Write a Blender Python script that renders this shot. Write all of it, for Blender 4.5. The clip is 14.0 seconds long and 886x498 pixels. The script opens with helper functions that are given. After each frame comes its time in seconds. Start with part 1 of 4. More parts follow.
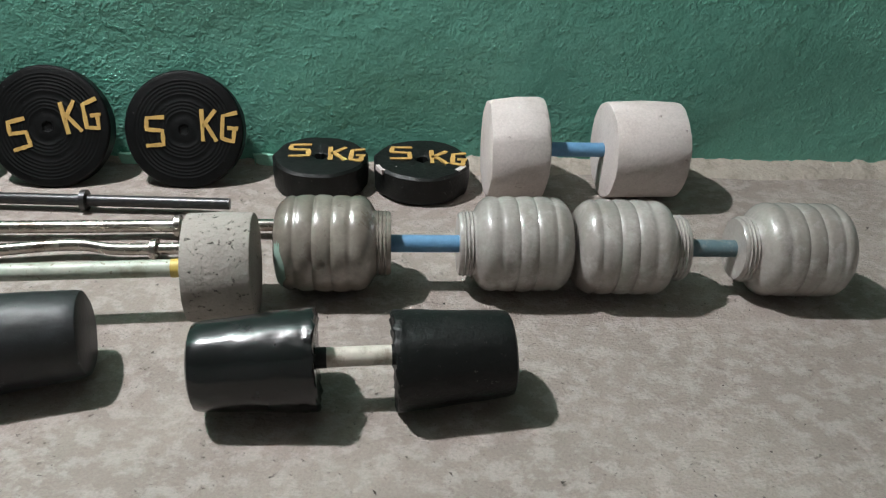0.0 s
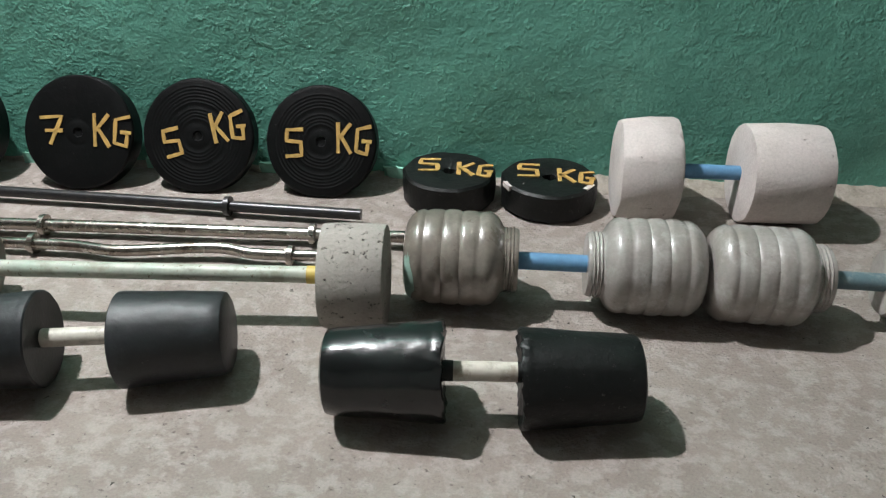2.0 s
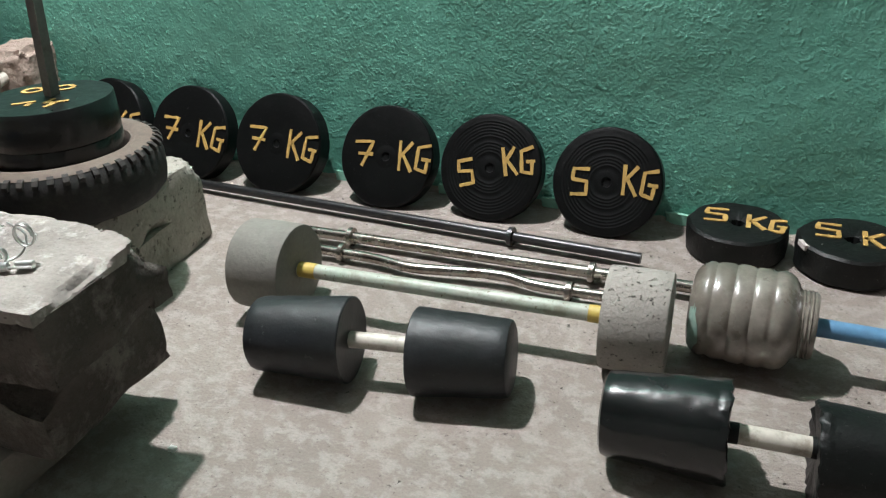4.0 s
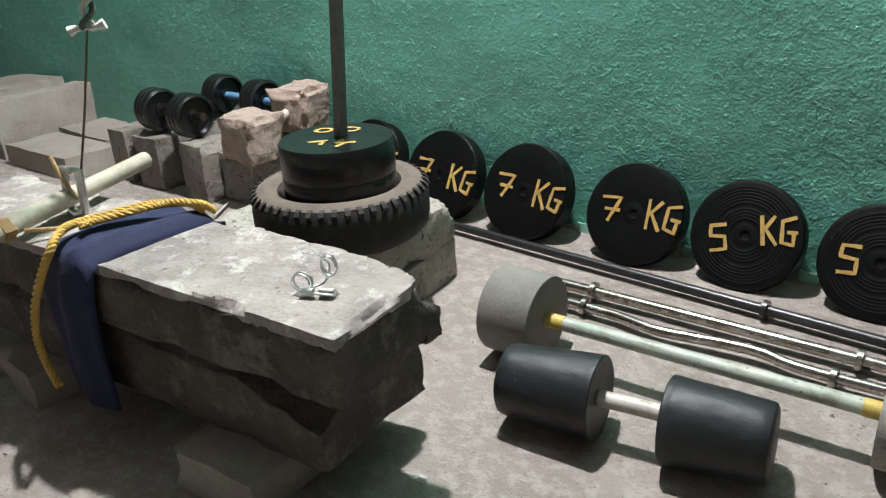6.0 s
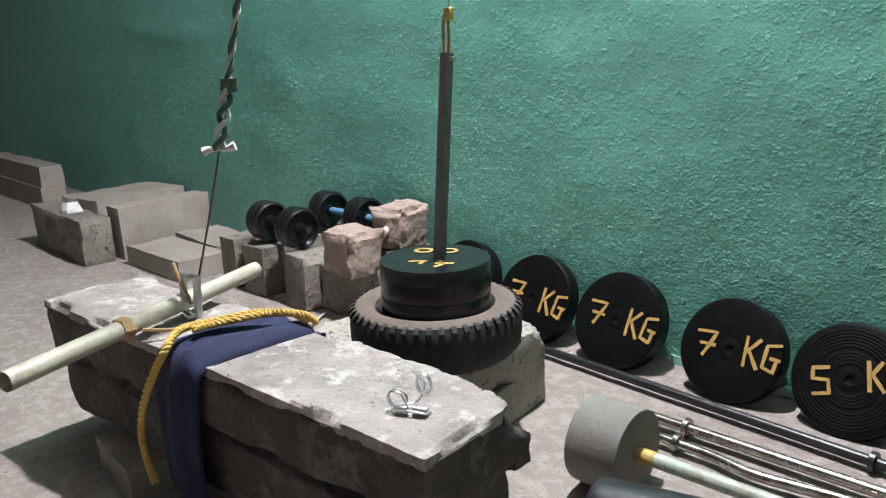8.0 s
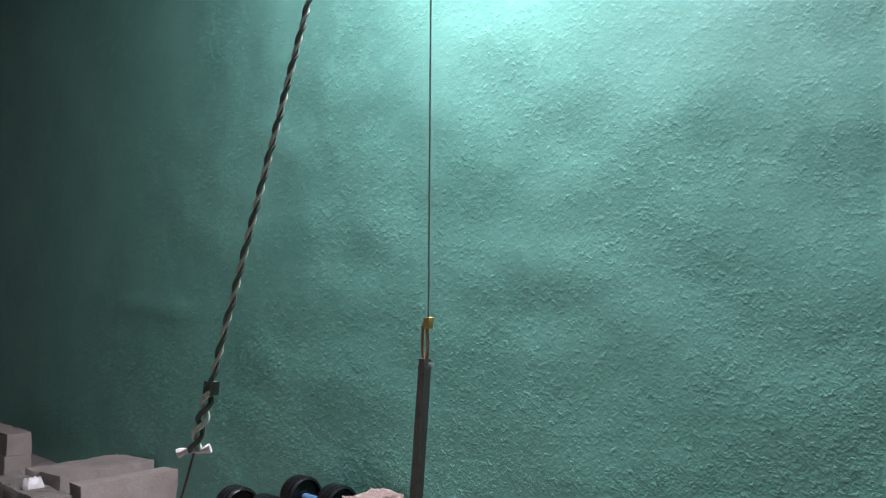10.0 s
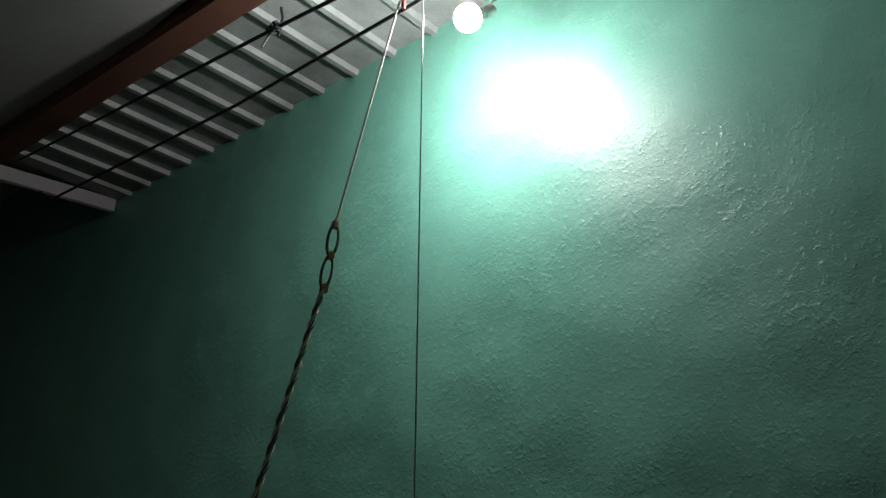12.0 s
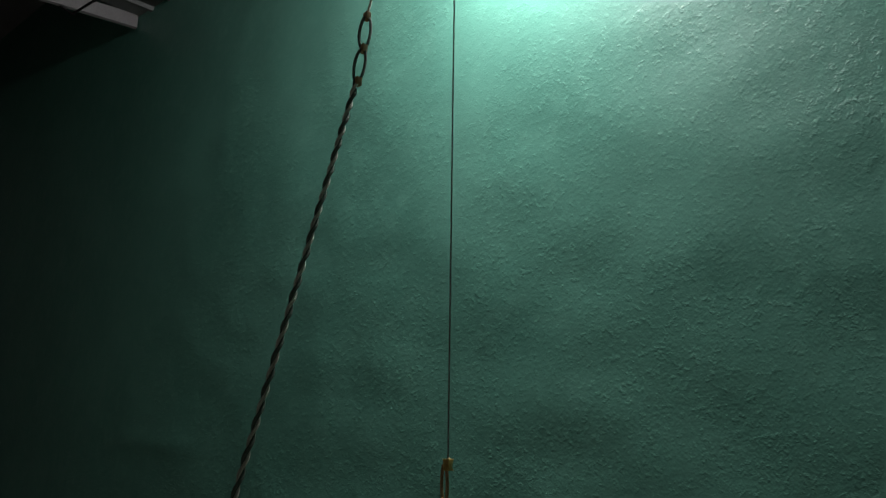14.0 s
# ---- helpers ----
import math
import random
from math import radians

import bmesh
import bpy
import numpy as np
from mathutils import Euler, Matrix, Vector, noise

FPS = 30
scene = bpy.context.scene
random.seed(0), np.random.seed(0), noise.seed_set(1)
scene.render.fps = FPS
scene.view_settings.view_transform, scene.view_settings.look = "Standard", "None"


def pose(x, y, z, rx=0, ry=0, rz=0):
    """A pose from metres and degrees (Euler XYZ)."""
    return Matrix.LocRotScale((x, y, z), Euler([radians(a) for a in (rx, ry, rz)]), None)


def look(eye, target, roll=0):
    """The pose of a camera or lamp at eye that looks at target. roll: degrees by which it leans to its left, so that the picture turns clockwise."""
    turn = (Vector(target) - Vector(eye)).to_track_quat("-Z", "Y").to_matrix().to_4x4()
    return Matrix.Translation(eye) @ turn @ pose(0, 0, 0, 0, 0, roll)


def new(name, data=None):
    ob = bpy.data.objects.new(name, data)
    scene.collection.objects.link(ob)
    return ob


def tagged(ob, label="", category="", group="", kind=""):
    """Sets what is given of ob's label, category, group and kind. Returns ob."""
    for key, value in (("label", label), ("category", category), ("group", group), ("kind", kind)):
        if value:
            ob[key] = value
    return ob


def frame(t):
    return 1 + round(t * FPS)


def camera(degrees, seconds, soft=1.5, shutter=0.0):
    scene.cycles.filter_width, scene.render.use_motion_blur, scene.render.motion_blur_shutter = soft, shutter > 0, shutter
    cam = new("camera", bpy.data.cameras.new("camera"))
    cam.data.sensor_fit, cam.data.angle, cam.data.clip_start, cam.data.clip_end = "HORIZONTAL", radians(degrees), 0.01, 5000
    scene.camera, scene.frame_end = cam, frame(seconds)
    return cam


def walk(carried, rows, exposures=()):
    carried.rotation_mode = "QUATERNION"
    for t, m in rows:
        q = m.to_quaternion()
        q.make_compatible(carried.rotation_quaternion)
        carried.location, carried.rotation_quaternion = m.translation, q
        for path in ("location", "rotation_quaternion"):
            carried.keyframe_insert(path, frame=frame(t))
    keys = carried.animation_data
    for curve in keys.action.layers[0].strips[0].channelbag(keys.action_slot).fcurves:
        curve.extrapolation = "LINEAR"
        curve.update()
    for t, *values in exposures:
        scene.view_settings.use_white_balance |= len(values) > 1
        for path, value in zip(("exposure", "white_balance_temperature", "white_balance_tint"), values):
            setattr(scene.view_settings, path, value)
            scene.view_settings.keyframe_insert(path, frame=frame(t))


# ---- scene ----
cam = camera(59.5, 14.0, soft=1.25)
PATH = [
    (0, (0.256, 0.173, 0.732), (0.398, 1.88, -0.302), 2.7),
    (0.5, (0.267, 0.175, 0.73), (0.407, 1.882, -0.303), 2.6),
    (1, (0.269, 0.171, 0.733), (0.416, 1.877, -0.301), 2.1),
    (1.5, (0.248, 0.169, 0.736), (0.265, 1.887, -0.288), 1.3),
    (2, (0.229, 0.169, 0.739), (0.085, 1.889, -0.271), 0.4),
    (2.5, (0.209, 0.159, 0.742), (-0.09, 1.873, -0.245), -0.8),
    (3, (0.195, 0.152, 0.748), (-0.264, 1.839, -0.223), -2.0),
    (3.5, (0.184, 0.143, 0.757), (-0.428, 1.793, -0.194), -2.7),
    (4, (0.166, 0.132, 0.762), (-0.583, 1.74, -0.162), -2.9),
    (4.2, (0.155, 0.126, 0.764), (-0.643, 1.716, -0.151), -2.7),
    (6.3, (0.084, 0.068, 0.794), (-1.185, 1.408, 0.023), -4.0),
    (6.5, (0.094, 0.065, 0.794), (-1.221, 1.372, 0.042), -4.1),
    (7, (0.084, 0.05, 0.8), (-1.287, 1.327, 0.1), -3.5),
    (7.2, (0.088, 0.048, 0.801), (-1.299, 1.324, 0.131), -3.2),
    (9.3, (0.099, 0.037, 0.861), (-1.314, 1.447, 0.74), -0.9),
    (9.5, (0.104, 0.036, 0.87), (-1.31, 1.45, 0.82), -0.7),
    (10, (0.126, 0.03, 0.899), (-1.289, 1.434, 1.06), -0.6),
    (10.5, (0.099, 0.013, 0.918), (-1.254, 1.427, 1.33), -0.4),
    (11, (0.115, 0.006, 0.937), (-1.191, 1.4, 1.532), -0.6),
    (11.5, (0.13, -0.01, 0.959), (-1.127, 1.35, 1.715), -0.8),
    (12, (0.15, -0.033, 0.982), (-1.065, 1.277, 1.881), -0.9),
    (12.5, (0.167, -0.05, 0.993), (-1.016, 1.218, 1.989), -1.0),
    (13, (0.159, -0.047, 0.992), (-1.036, 1.225, 1.968), -1.2),
    (13.3, (0.14, -0.044, 0.983), (-1.102, 1.272, 1.834), -1.2),
    (13.5, (0.135, -0.024, 0.966), (-1.153, 1.306, 1.723), -0.7),
    (14, (0.107, -0.015, 0.907), (-1.265, 1.352, 1.406), 0.0),
]
EXPOSURES = [(0, 2.46, 6500, 9), (3, 2.46, 6500, 9), (7.2, 2.46, 6450, 10), (9.4, 2.68, 6150, 29), (10, 2.04, 6200, 29), (10.5, 0.74, 6450, 20), (11, -0.08, 6750, 13), (11.5, -0.33, 6750, 12), (12, -0.55, 6850, 14),
             (12.5, -0.68, 6850, 16), (13, -0.7, 6850, 16), (13.5, -0.75, 6850, 13), (14, -0.17, 6700, 11)]
walk(cam, [(t, look(eye, target, roll)) for t, eye, target, roll in PATH], EXPOSURES)

# ---- exposure, world and lamp ----
scene.view_settings.exposure = 0.0
world = bpy.data.worlds.new("night")
scene.world = world
world.use_nodes = True
world.node_tree.nodes["Background"].inputs[0].default_value = (0.7, 0.68, 0.66, 1)
world.node_tree.nodes["Background"].inputs[1].default_value = 0.0015
WALL_Y = 1.75
LAMP = (-1.08, 1.43, 2.78)


# ---- materials ----
def material(name, colour, rough=0.6, metal=0.0, spots=None, amount=0.5, scale=12.0, grain=120.0, bump=0.3, depth=0.004,
             coat=0.0, second=None, second_scale=3.0, stretch=1.0, specks=None, patchy=False, shine=0.5, coat_rough=0.15, crisp=0.14, cut=0.63, pits=1.0, level=0.57):
    """A surface of one base colour with blotches (spots), a slow drift (second), grain and fine relief, in metres."""
    m = bpy.data.materials.new(name)
    m.use_nodes = True
    n, l = m.node_tree.nodes, m.node_tree.links
    b = n["Principled BSDF"]
    b.inputs["Roughness"].default_value, b.inputs["Metallic"].default_value = rough, metal
    b.inputs["Coat Weight"].default_value = coat
    b.inputs["Specular IOR Level"].default_value = shine
    b.inputs["Coat Roughness"].default_value = coat_rough
    pos = n.new("ShaderNodeNewGeometry").outputs["Position"]
    if stretch != 1.0:
        scaled = n.new("ShaderNodeVectorMath")
        scaled.operation = "MULTIPLY"
        scaled.inputs[1].default_value = (stretch, 1, 1)
        l.new(pos, scaled.inputs[0])
        pos = scaled.outputs[0]

    def tex(s, detail=6.0, roughness=0.6):
        t = n.new("ShaderNodeTexNoise")
        t.inputs["Scale"].default_value, t.inputs["Detail"].default_value = s, detail
        t.inputs["Roughness"].default_value = roughness
        l.new(pos, t.inputs["Vector"])
        return t.outputs["Fac"]

    def ramp(fac, lo, hi):
        r = n.new("ShaderNodeMapRange")
        r.inputs["From Min"].default_value, r.inputs["From Max"].default_value = lo, hi
        l.new(fac, r.inputs["Value"])
        return r.outputs["Result"]

    def mix(fac, a, c, kind="MIX"):
        x = n.new("ShaderNodeMix")
        x.data_type, x.blend_type = "RGBA", kind
        for value, socket in ((fac, x.inputs[0]), (a, x.inputs[6]), (c, x.inputs[7])):
            if hasattr(value, "links"):
                l.new(value, socket)
            else:
                socket.default_value = value if isinstance(value, float) else (*value, 1)
        return x.outputs[2]

    out = mix(0.0, colour, colour)
    if second:
        out = mix(ramp(tex(second_scale, 4.0), 0.38, 0.62), colour, second)
    if spots:
        masked = n.new("ShaderNodeMath")
        masked.operation = "MULTIPLY"
        masked.inputs[1].default_value = amount
        l.new(ramp(tex(scale, 8.0, 0.7), level - crisp / 2, level + crisp / 2), masked.inputs[0])
        out = mix(masked.outputs[0], out, spots)
    if specks:
        dots = ramp(tex(scale * 4.3, 5.0, 0.75), cut, cut + 0.06)
        out = mix(dots, out, specks)
    fine = tex(grain, 3.0)
    out = mix(0.35, out, mix(ramp(fine, 0.3, 0.7), (0.55, 0.55, 0.55), (1.0, 1.0, 1.0)), "MULTIPLY")
    l.new(out, b.inputs["Base Color"])
    rr = n.new("ShaderNodeMapRange")
    rr.inputs["To Min"].default_value, rr.inputs["To Max"].default_value = max(0.02, rough - 0.12), min(1.0, rough + 0.12)
    l.new(tex(scale * 1.7), rr.inputs["Value"])
    l.new(rr.outputs["Result"], b.inputs["Roughness"])
    if bump > 0:
        bp = n.new("ShaderNodeBump")
        bp.inputs["Strength"].default_value, bp.inputs["Distance"].default_value = bump, depth
        add = n.new("ShaderNodeMath")
        add.operation = "ADD"
        l.new(tex(grain * 0.7, 4.0), add.inputs[0])
        l.new(tex(scale * 2.0, 5.0), add.inputs[1])
        height = add.outputs[0]
        if specks and pits:
            sunk = n.new("ShaderNodeMath")
            sunk.operation = "MULTIPLY_ADD"
            sunk.inputs[1].default_value = -pits
            l.new(dots, sunk.inputs[0])
            l.new(height, sunk.inputs[2])
            height = sunk.outputs[0]
        if patchy:  # fine droplets of the brushed coat, lumps of render, slow trowel waves
            def weigh(value, weight, base=None):
                w = n.new("ShaderNodeMath")
                w.operation = "MULTIPLY_ADD"
                w.inputs[1].default_value, w.inputs[2].default_value = weight, 0.0
                l.new(value, w.inputs[0])
                if base is not None:
                    l.new(base, w.inputs[2])
                return w.outputs[0]

            area = n.new("ShaderNodeMath")
            area.operation = "MULTIPLY"
            height = weigh(ramp(tex(165.0, 1.5, 0.5), 0.36, 0.74), 0.06)
            height = weigh(ramp(tex(62.0, 3.0), 0.54, 0.78), 0.2, height)
            height = weigh(tex(20.0, 3.0), 0.4, height)
            l.new(height, area.inputs[0])
            soft = n.new("ShaderNodeMapRange")
            soft.inputs["From Min"].default_value, soft.inputs["From Max"].default_value = 0.4, 0.62
            soft.inputs["To Min"].default_value, soft.inputs["To Max"].default_value = 0.6, 1.15
            l.new(tex(2.2, 3.0), soft.inputs["Value"])
            rise = n.new("ShaderNodeSeparateXYZ")  # coarser render near the wall's foot
            l.new(pos, rise.inputs[0])
            foot = n.new("ShaderNodeMapRange")
            foot.inputs["From Min"].default_value, foot.inputs["From Max"].default_value = 0.3, 0.95
            foot.inputs["To Min"].default_value, foot.inputs["To Max"].default_value = 2.1, 0.7
            l.new(rise.outputs["Z"], foot.inputs["Value"])
            both = n.new("ShaderNodeMath")
            both.operation = "MULTIPLY"
            l.new(soft.outputs["Result"], both.inputs[0])
            l.new(foot.outputs["Result"], both.inputs[1])
            l.new(both.outputs[0], area.inputs[1])
            height = area.outputs[0]
        l.new(height, bp.inputs["Height"])
        l.new(bp.outputs["Normal"], b.inputs["Normal"])
    return m


M_WALL = material("green_wall_paint", (0.155, 0.44, 0.338), 0.45, 0, (0.18, 0.485, 0.375), 0.6, 14, 200, 1.0, 0.0075, second=(0.13, 0.39, 0.298), second_scale=1.8, patchy=True, shine=0.6)
M_FLOOR = material("concrete_floor", (0.31, 0.265, 0.234), 0.88, 0, (0.42, 0.372, 0.336), 0.62, 30, 300, 1.0, 0.0036, second=(0.26, 0.221, 0.194), second_scale=4.5, stretch=0.85, specks=(0.115, 0.095, 0.082), crisp=0.11, level=0.53, cut=0.63, pits=1.0)
M_MORTAR = material("old_mortar", (0.40, 0.355, 0.30), 0.9, 0, (0.25, 0.225, 0.18), 0.6, 25, 120, 0.8, 0.006)
M_CEMENT = material("grey_cement", (0.34, 0.312, 0.28), 0.88, 0, (0.25, 0.23, 0.205), 0.7, 18, 240, 0.9, 0.002, specks=(0.06, 0.053, 0.047), cut=0.605, pits=2.5)
M_CEMENT_DARK = material("dark_cement", (0.2, 0.19, 0.165), 0.75, 0, (0.15, 0.14, 0.12), 0.5, 14, 130, 0.35, 0.003)
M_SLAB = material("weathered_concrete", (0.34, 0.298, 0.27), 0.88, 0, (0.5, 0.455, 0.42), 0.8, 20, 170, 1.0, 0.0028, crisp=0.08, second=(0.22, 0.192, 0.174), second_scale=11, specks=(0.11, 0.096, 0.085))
# base tone lowered for the shade on the slabs' unlit sides; blotches are stains
M_SLAB_LOW = material("stained_shaded_concrete", (0.115, 0.098, 0.085), 0.92, 0, (0.22, 0.192, 0.168), 0.7, 18, 170, 1.0, 0.005, second=(0.066, 0.056, 0.048), second_scale=9, specks=(0.035, 0.03, 0.026), shine=0.3)
M_BLOCK = material("cement_block", (0.37, 0.345, 0.295), 0.9, 0, (0.22, 0.205, 0.168), 0.7, 11, 120, 1.0, 0.005, specks=(0.09, 0.08, 0.064), cut=0.6, pits=1.6)
M_BLOCK_BROWN = material("brownish_block", (0.29, 0.255, 0.215), 0.88, 0, (0.21, 0.19, 0.16), 0.5, 9, 110, 0.7, 0.003, second=(0.34, 0.305, 0.265), second_scale=5, specks=(0.15, 0.13, 0.105), cut=0.66)
M_BLOCK_DIRTY = material("dirty_block", (0.19, 0.168, 0.14), 0.92, 0, (0.08, 0.07, 0.058), 0.8, 12, 120, 1.0, 0.006, second=(0.29, 0.265, 0.225), second_scale=6, specks=(0.045, 0.04, 0.032), cut=0.6, pits=1.5)
M_PINK = material("pinkish_stone", (0.37, 0.285, 0.235), 0.92, 0, (0.25, 0.185, 0.15), 0.6, 22, 120, 1.0, 0.005, specks=(0.14, 0.1, 0.08), cut=0.62, pits=1.5)
M_PLASTER = material("white_plaster", (0.58, 0.52, 0.49), 0.85, 0, (0.46, 0.405, 0.375), 0.5, 14, 220, 0.8, 0.0018, second=(0.62, 0.565, 0.535), second_scale=8, specks=(0.36, 0.31, 0.28), cut=0.66, pits=3.0)
M_JAR = material("grey_cement_in_clear_plastic", (0.36, 0.335, 0.31), 0.36, 0, (0.47, 0.445, 0.42), 0.6, 16, 160, 0.25, 0.0015, coat=0.8, coat_rough=0.12, second=(0.27, 0.245, 0.22), second_scale=9, specks=(0.18, 0.155, 0.13), crisp=0.1, cut=0.66)
M_JAR_BROWN = material("brownish_cement_in_clear_plastic", (0.24, 0.212, 0.178), 0.3, 0, (0.32, 0.29, 0.25), 0.6, 14, 120, 0.1, 0.0015, coat=1.0, coat_rough=0.08, second=(0.16, 0.138, 0.112), second_scale=10, specks=(0.1, 0.085, 0.07), cut=0.68)
M_MINT = material("mint_paint", (0.33, 0.48, 0.4), 0.6, 0, (0.25, 0.4, 0.33), 0.5, 40, 150, 0.2)
M_MINT_FRESH = material("fresh_mint_paint", (0.32, 0.66, 0.52), 0.5, 0, (0.22, 0.5, 0.39), 0.5, 40, 150, 0.3, 0.002)
M_GLOSS = material("gloss_black_paint", (0.006, 0.007, 0.007), 0.32, 0, (0.014, 0.015, 0.015), 0.5, 34, 90, 0.5, 0.0012, coat=0.15, specks=(0.04, 0.04, 0.036), cut=0.66, pits=0)
M_WET = material("wet_look_black_paint", (0.005, 0.006, 0.006), 0.24, 0, (0.012, 0.013, 0.013), 0.5, 16, 60, 0.18, 0.003, coat=0.4, coat_rough=0.12, shine=0.35, specks=(0.02, 0.02, 0.018), pits=0)
M_BLACK = material("black_paint", (0.005, 0.006, 0.0055), 0.45, 0, (0.013, 0.014, 0.013), 0.5, 26, 220, 0.6, 0.0014, specks=(0.08, 0.078, 0.07), shine=0.28, cut=0.64)
M_MATTE = material("dull_black_paint", (0.015, 0.017, 0.019), 0.48, 0, (0.032, 0.034, 0.038), 0.6, 10, 260, 0.5, 0.0008, specks=(0.045, 0.045, 0.045), shine=0.4, second=(0.010, 0.012, 0.012), second_scale=18)
M_PLATE = material("black_plate_paint", (0.003, 0.0034, 0.0034), 0.45, 0, (0.008, 0.008, 0.008), 0.4, 24, 160, 0.5, 0.0007, shine=0.18, specks=(0.03, 0.03, 0.028), cut=0.65)
M_YELLOW = material("ochre_paint", (0.52, 0.325, 0.09), 0.65, 0, (0.36, 0.22, 0.06), 0.7, 60, 160, 0.2, 0.001, specks=(0.12, 0.08, 0.03), cut=0.66, pits=0)
M_CHROME = material("chrome", (0.42, 0.39, 0.35), 0.26, 1.0, (0.16, 0.11, 0.075), 0.7, 18, 90, 0.0)
M_BLACK_STEEL = material("black_steel", (0.05, 0.05, 0.052), 0.35, 0.7, (0.1, 0.09, 0.08), 0.5, 40, 110, 0.1, 0.001)
M_MINT_PIPE = material("pale_green_pipe", (0.36, 0.43, 0.35), 0.45, 0, (0.24, 0.25, 0.18), 0.8, 22, 110, 0.2, 0.001, second=(0.47, 0.47, 0.4), second_scale=9, specks=(0.16, 0.13, 0.08), cut=0.6, pits=0)
M_TAPE = material("yellow_tape", (0.55, 0.40, 0.09), 0.5, 0, (0.3, 0.2, 0.05), 0.5, 60, 120, 0.2, 0.001)
M_BLUE = material("blue_pipe_paint", (0.11, 0.26, 0.43), 0.45, 0, (0.16, 0.33, 0.52), 0.5, 40, 120, 0.1, 0.001)
M_BLUE_WORN = material("worn_blue_pipe", (0.1, 0.16, 0.18), 0.6, 0, (0.22, 0.26, 0.26), 0.6, 50, 120, 0.2, 0.001)
M_WHITE_PIPE = material("dirty_white_pipe", (0.56, 0.52, 0.45), 0.45, 0, (0.24, 0.195, 0.145), 0.75, 24, 110, 0.15, 0.001)
M_PVC = material("ivory_pipe", (0.47, 0.42, 0.335), 0.5, 0, (0.34, 0.29, 0.215), 0.6, 24, 100, 0.15, 0.001, specks=(0.25, 0.21, 0.155), pits=0)
M_TYRE = material("dusty_rubber", (0.022, 0.021, 0.02), 0.75, 0, (0.05, 0.046, 0.04), 0.6, 25, 110, 0.4, 0.002)
M_TYRE_WALL = material("dusty_tyre_wall", (0.145, 0.112, 0.09), 0.88, 0, (0.085, 0.067, 0.056), 0.5, 20, 130, 0.4, 0.002)
M_LUG = material("worn_tread", (0.03, 0.027, 0.024), 0.85, 0, (0.07, 0.058, 0.048), 0.6, 30, 130, 0.3, 0.002)
M_NAVY = material("navy_cloth", (0.013, 0.017, 0.055), 0.9, 0, (0.02, 0.026, 0.075), 0.5, 30, 300, 0.5, 0.002)
M_ROPE = material("yellow_rope", (0.6, 0.38, 0.08), 0.75, 0, (0.5, 0.36, 0.15), 0.6, 60, 250, 0.5, 0.002)
M_TWINE = material("tan_twine", (0.4, 0.26, 0.12), 0.8, 0, (0.28, 0.18, 0.09), 0.5, 80, 250, 0.4, 0.002)
M_CORD = material("green_cord", (0.075, 0.115, 0.085), 0.7, 0, (0.04, 0.06, 0.045), 0.5, 60, 250, 0.4, 0.002)
M_CORD_PALE = material("pale_cord", (0.5, 0.54, 0.44), 0.7, 0, (0.36, 0.39, 0.3), 0.5, 60, 250, 0.4, 0.002)
M_WIRE = material("steel_cable", (0.27, 0.3, 0.27), 0.5, 0.4, (0.16, 0.17, 0.15), 0.5, 60, 250, 0.2, 0.001)
M_STEEL = material("bright_steel", (0.7, 0.7, 0.68), 0.42, 1.0, (0.5, 0.48, 0.45), 0.5, 60, 150, 0.0)
M_RUST = material("rusty_bar", (0.16, 0.115, 0.08), 0.7, 0.2, (0.22, 0.16, 0.11), 0.5, 50, 150, 0.4, 0.002)
M_POLE = material("grey_steel_pole", (0.2, 0.19, 0.175), 0.5, 0.4, (0.13, 0.1, 0.08), 0.5, 30, 150, 0.2, 0.001)
M_DARK = material("dark_iron", (0.02, 0.022, 0.022), 0.6, 0.2, (0.04, 0.04, 0.04), 0.5, 50, 150, 0.3, 0.002)
M_ROOF = material("pale_roof_sheet", (0.33, 0.355, 0.345), 0.6, 0.0, (0.22, 0.24, 0.23), 0.6, 5, 90, 0.1, 0.001, second=(0.16, 0.175, 0.165), second_scale=2)
M_BEAM = material("brown_steel_beam", (0.115, 0.045, 0.03), 0.5, 0, (0.075, 0.04, 0.03), 0.5, 9, 100, 0.2, 0.001)
M_CEILING = material("grey_ceiling", (0.34, 0.33, 0.33), 0.85, 0, (0.29, 0.283, 0.28), 0.4, 4, 90, 0.2, 0.002)
# grey of the added walls, set by how much light they bounce back
M_PLAIN = material("added_plain_wall", (0.27, 0.262, 0.25), 0.9, 0, (0.22, 0.214, 0.204), 0.5, 3, 80, 0.2, 0.002)
M_SCRAP = material("white_plastic", (0.7, 0.68, 0.64), 0.5, 0, (0.5, 0.48, 0.44), 0.4, 40, 120, 0.2, 0.001)

M_BULB = bpy.data.materials.new("lit_bulb")
M_BULB.use_nodes = True
M_BULB.node_tree.nodes["Principled BSDF"].inputs["Emission Color"].default_value = (0.985, 0.985, 1.02, 1)
M_BULB.node_tree.nodes["Principled BSDF"].inputs["Emission Strength"].default_value = 1150.0


# ---- building helpers ----
def mesh_from(name, bm, mat, smooth=True, angle=35):
    me = bpy.data.meshes.new(name)
    bm.normal_update()
    for e in bm.edges:
        e.smooth = smooth and (len(e.link_faces) < 2 or e.calc_face_angle(0) < radians(angle))
    for face in bm.faces:
        face.smooth = smooth
    bm.to_mesh(me)
    bm.free()
    me.materials.append(mat)
    return me


def part(name, bm, mat, parent, label="", smooth=True, angle=35):
    """One mesh object under a thing or a part."""
    ob = new(name, mesh_from(name, bm, mat, smooth, angle))
    ob.parent = parent
    if label:
        tagged(ob, label)
    return ob


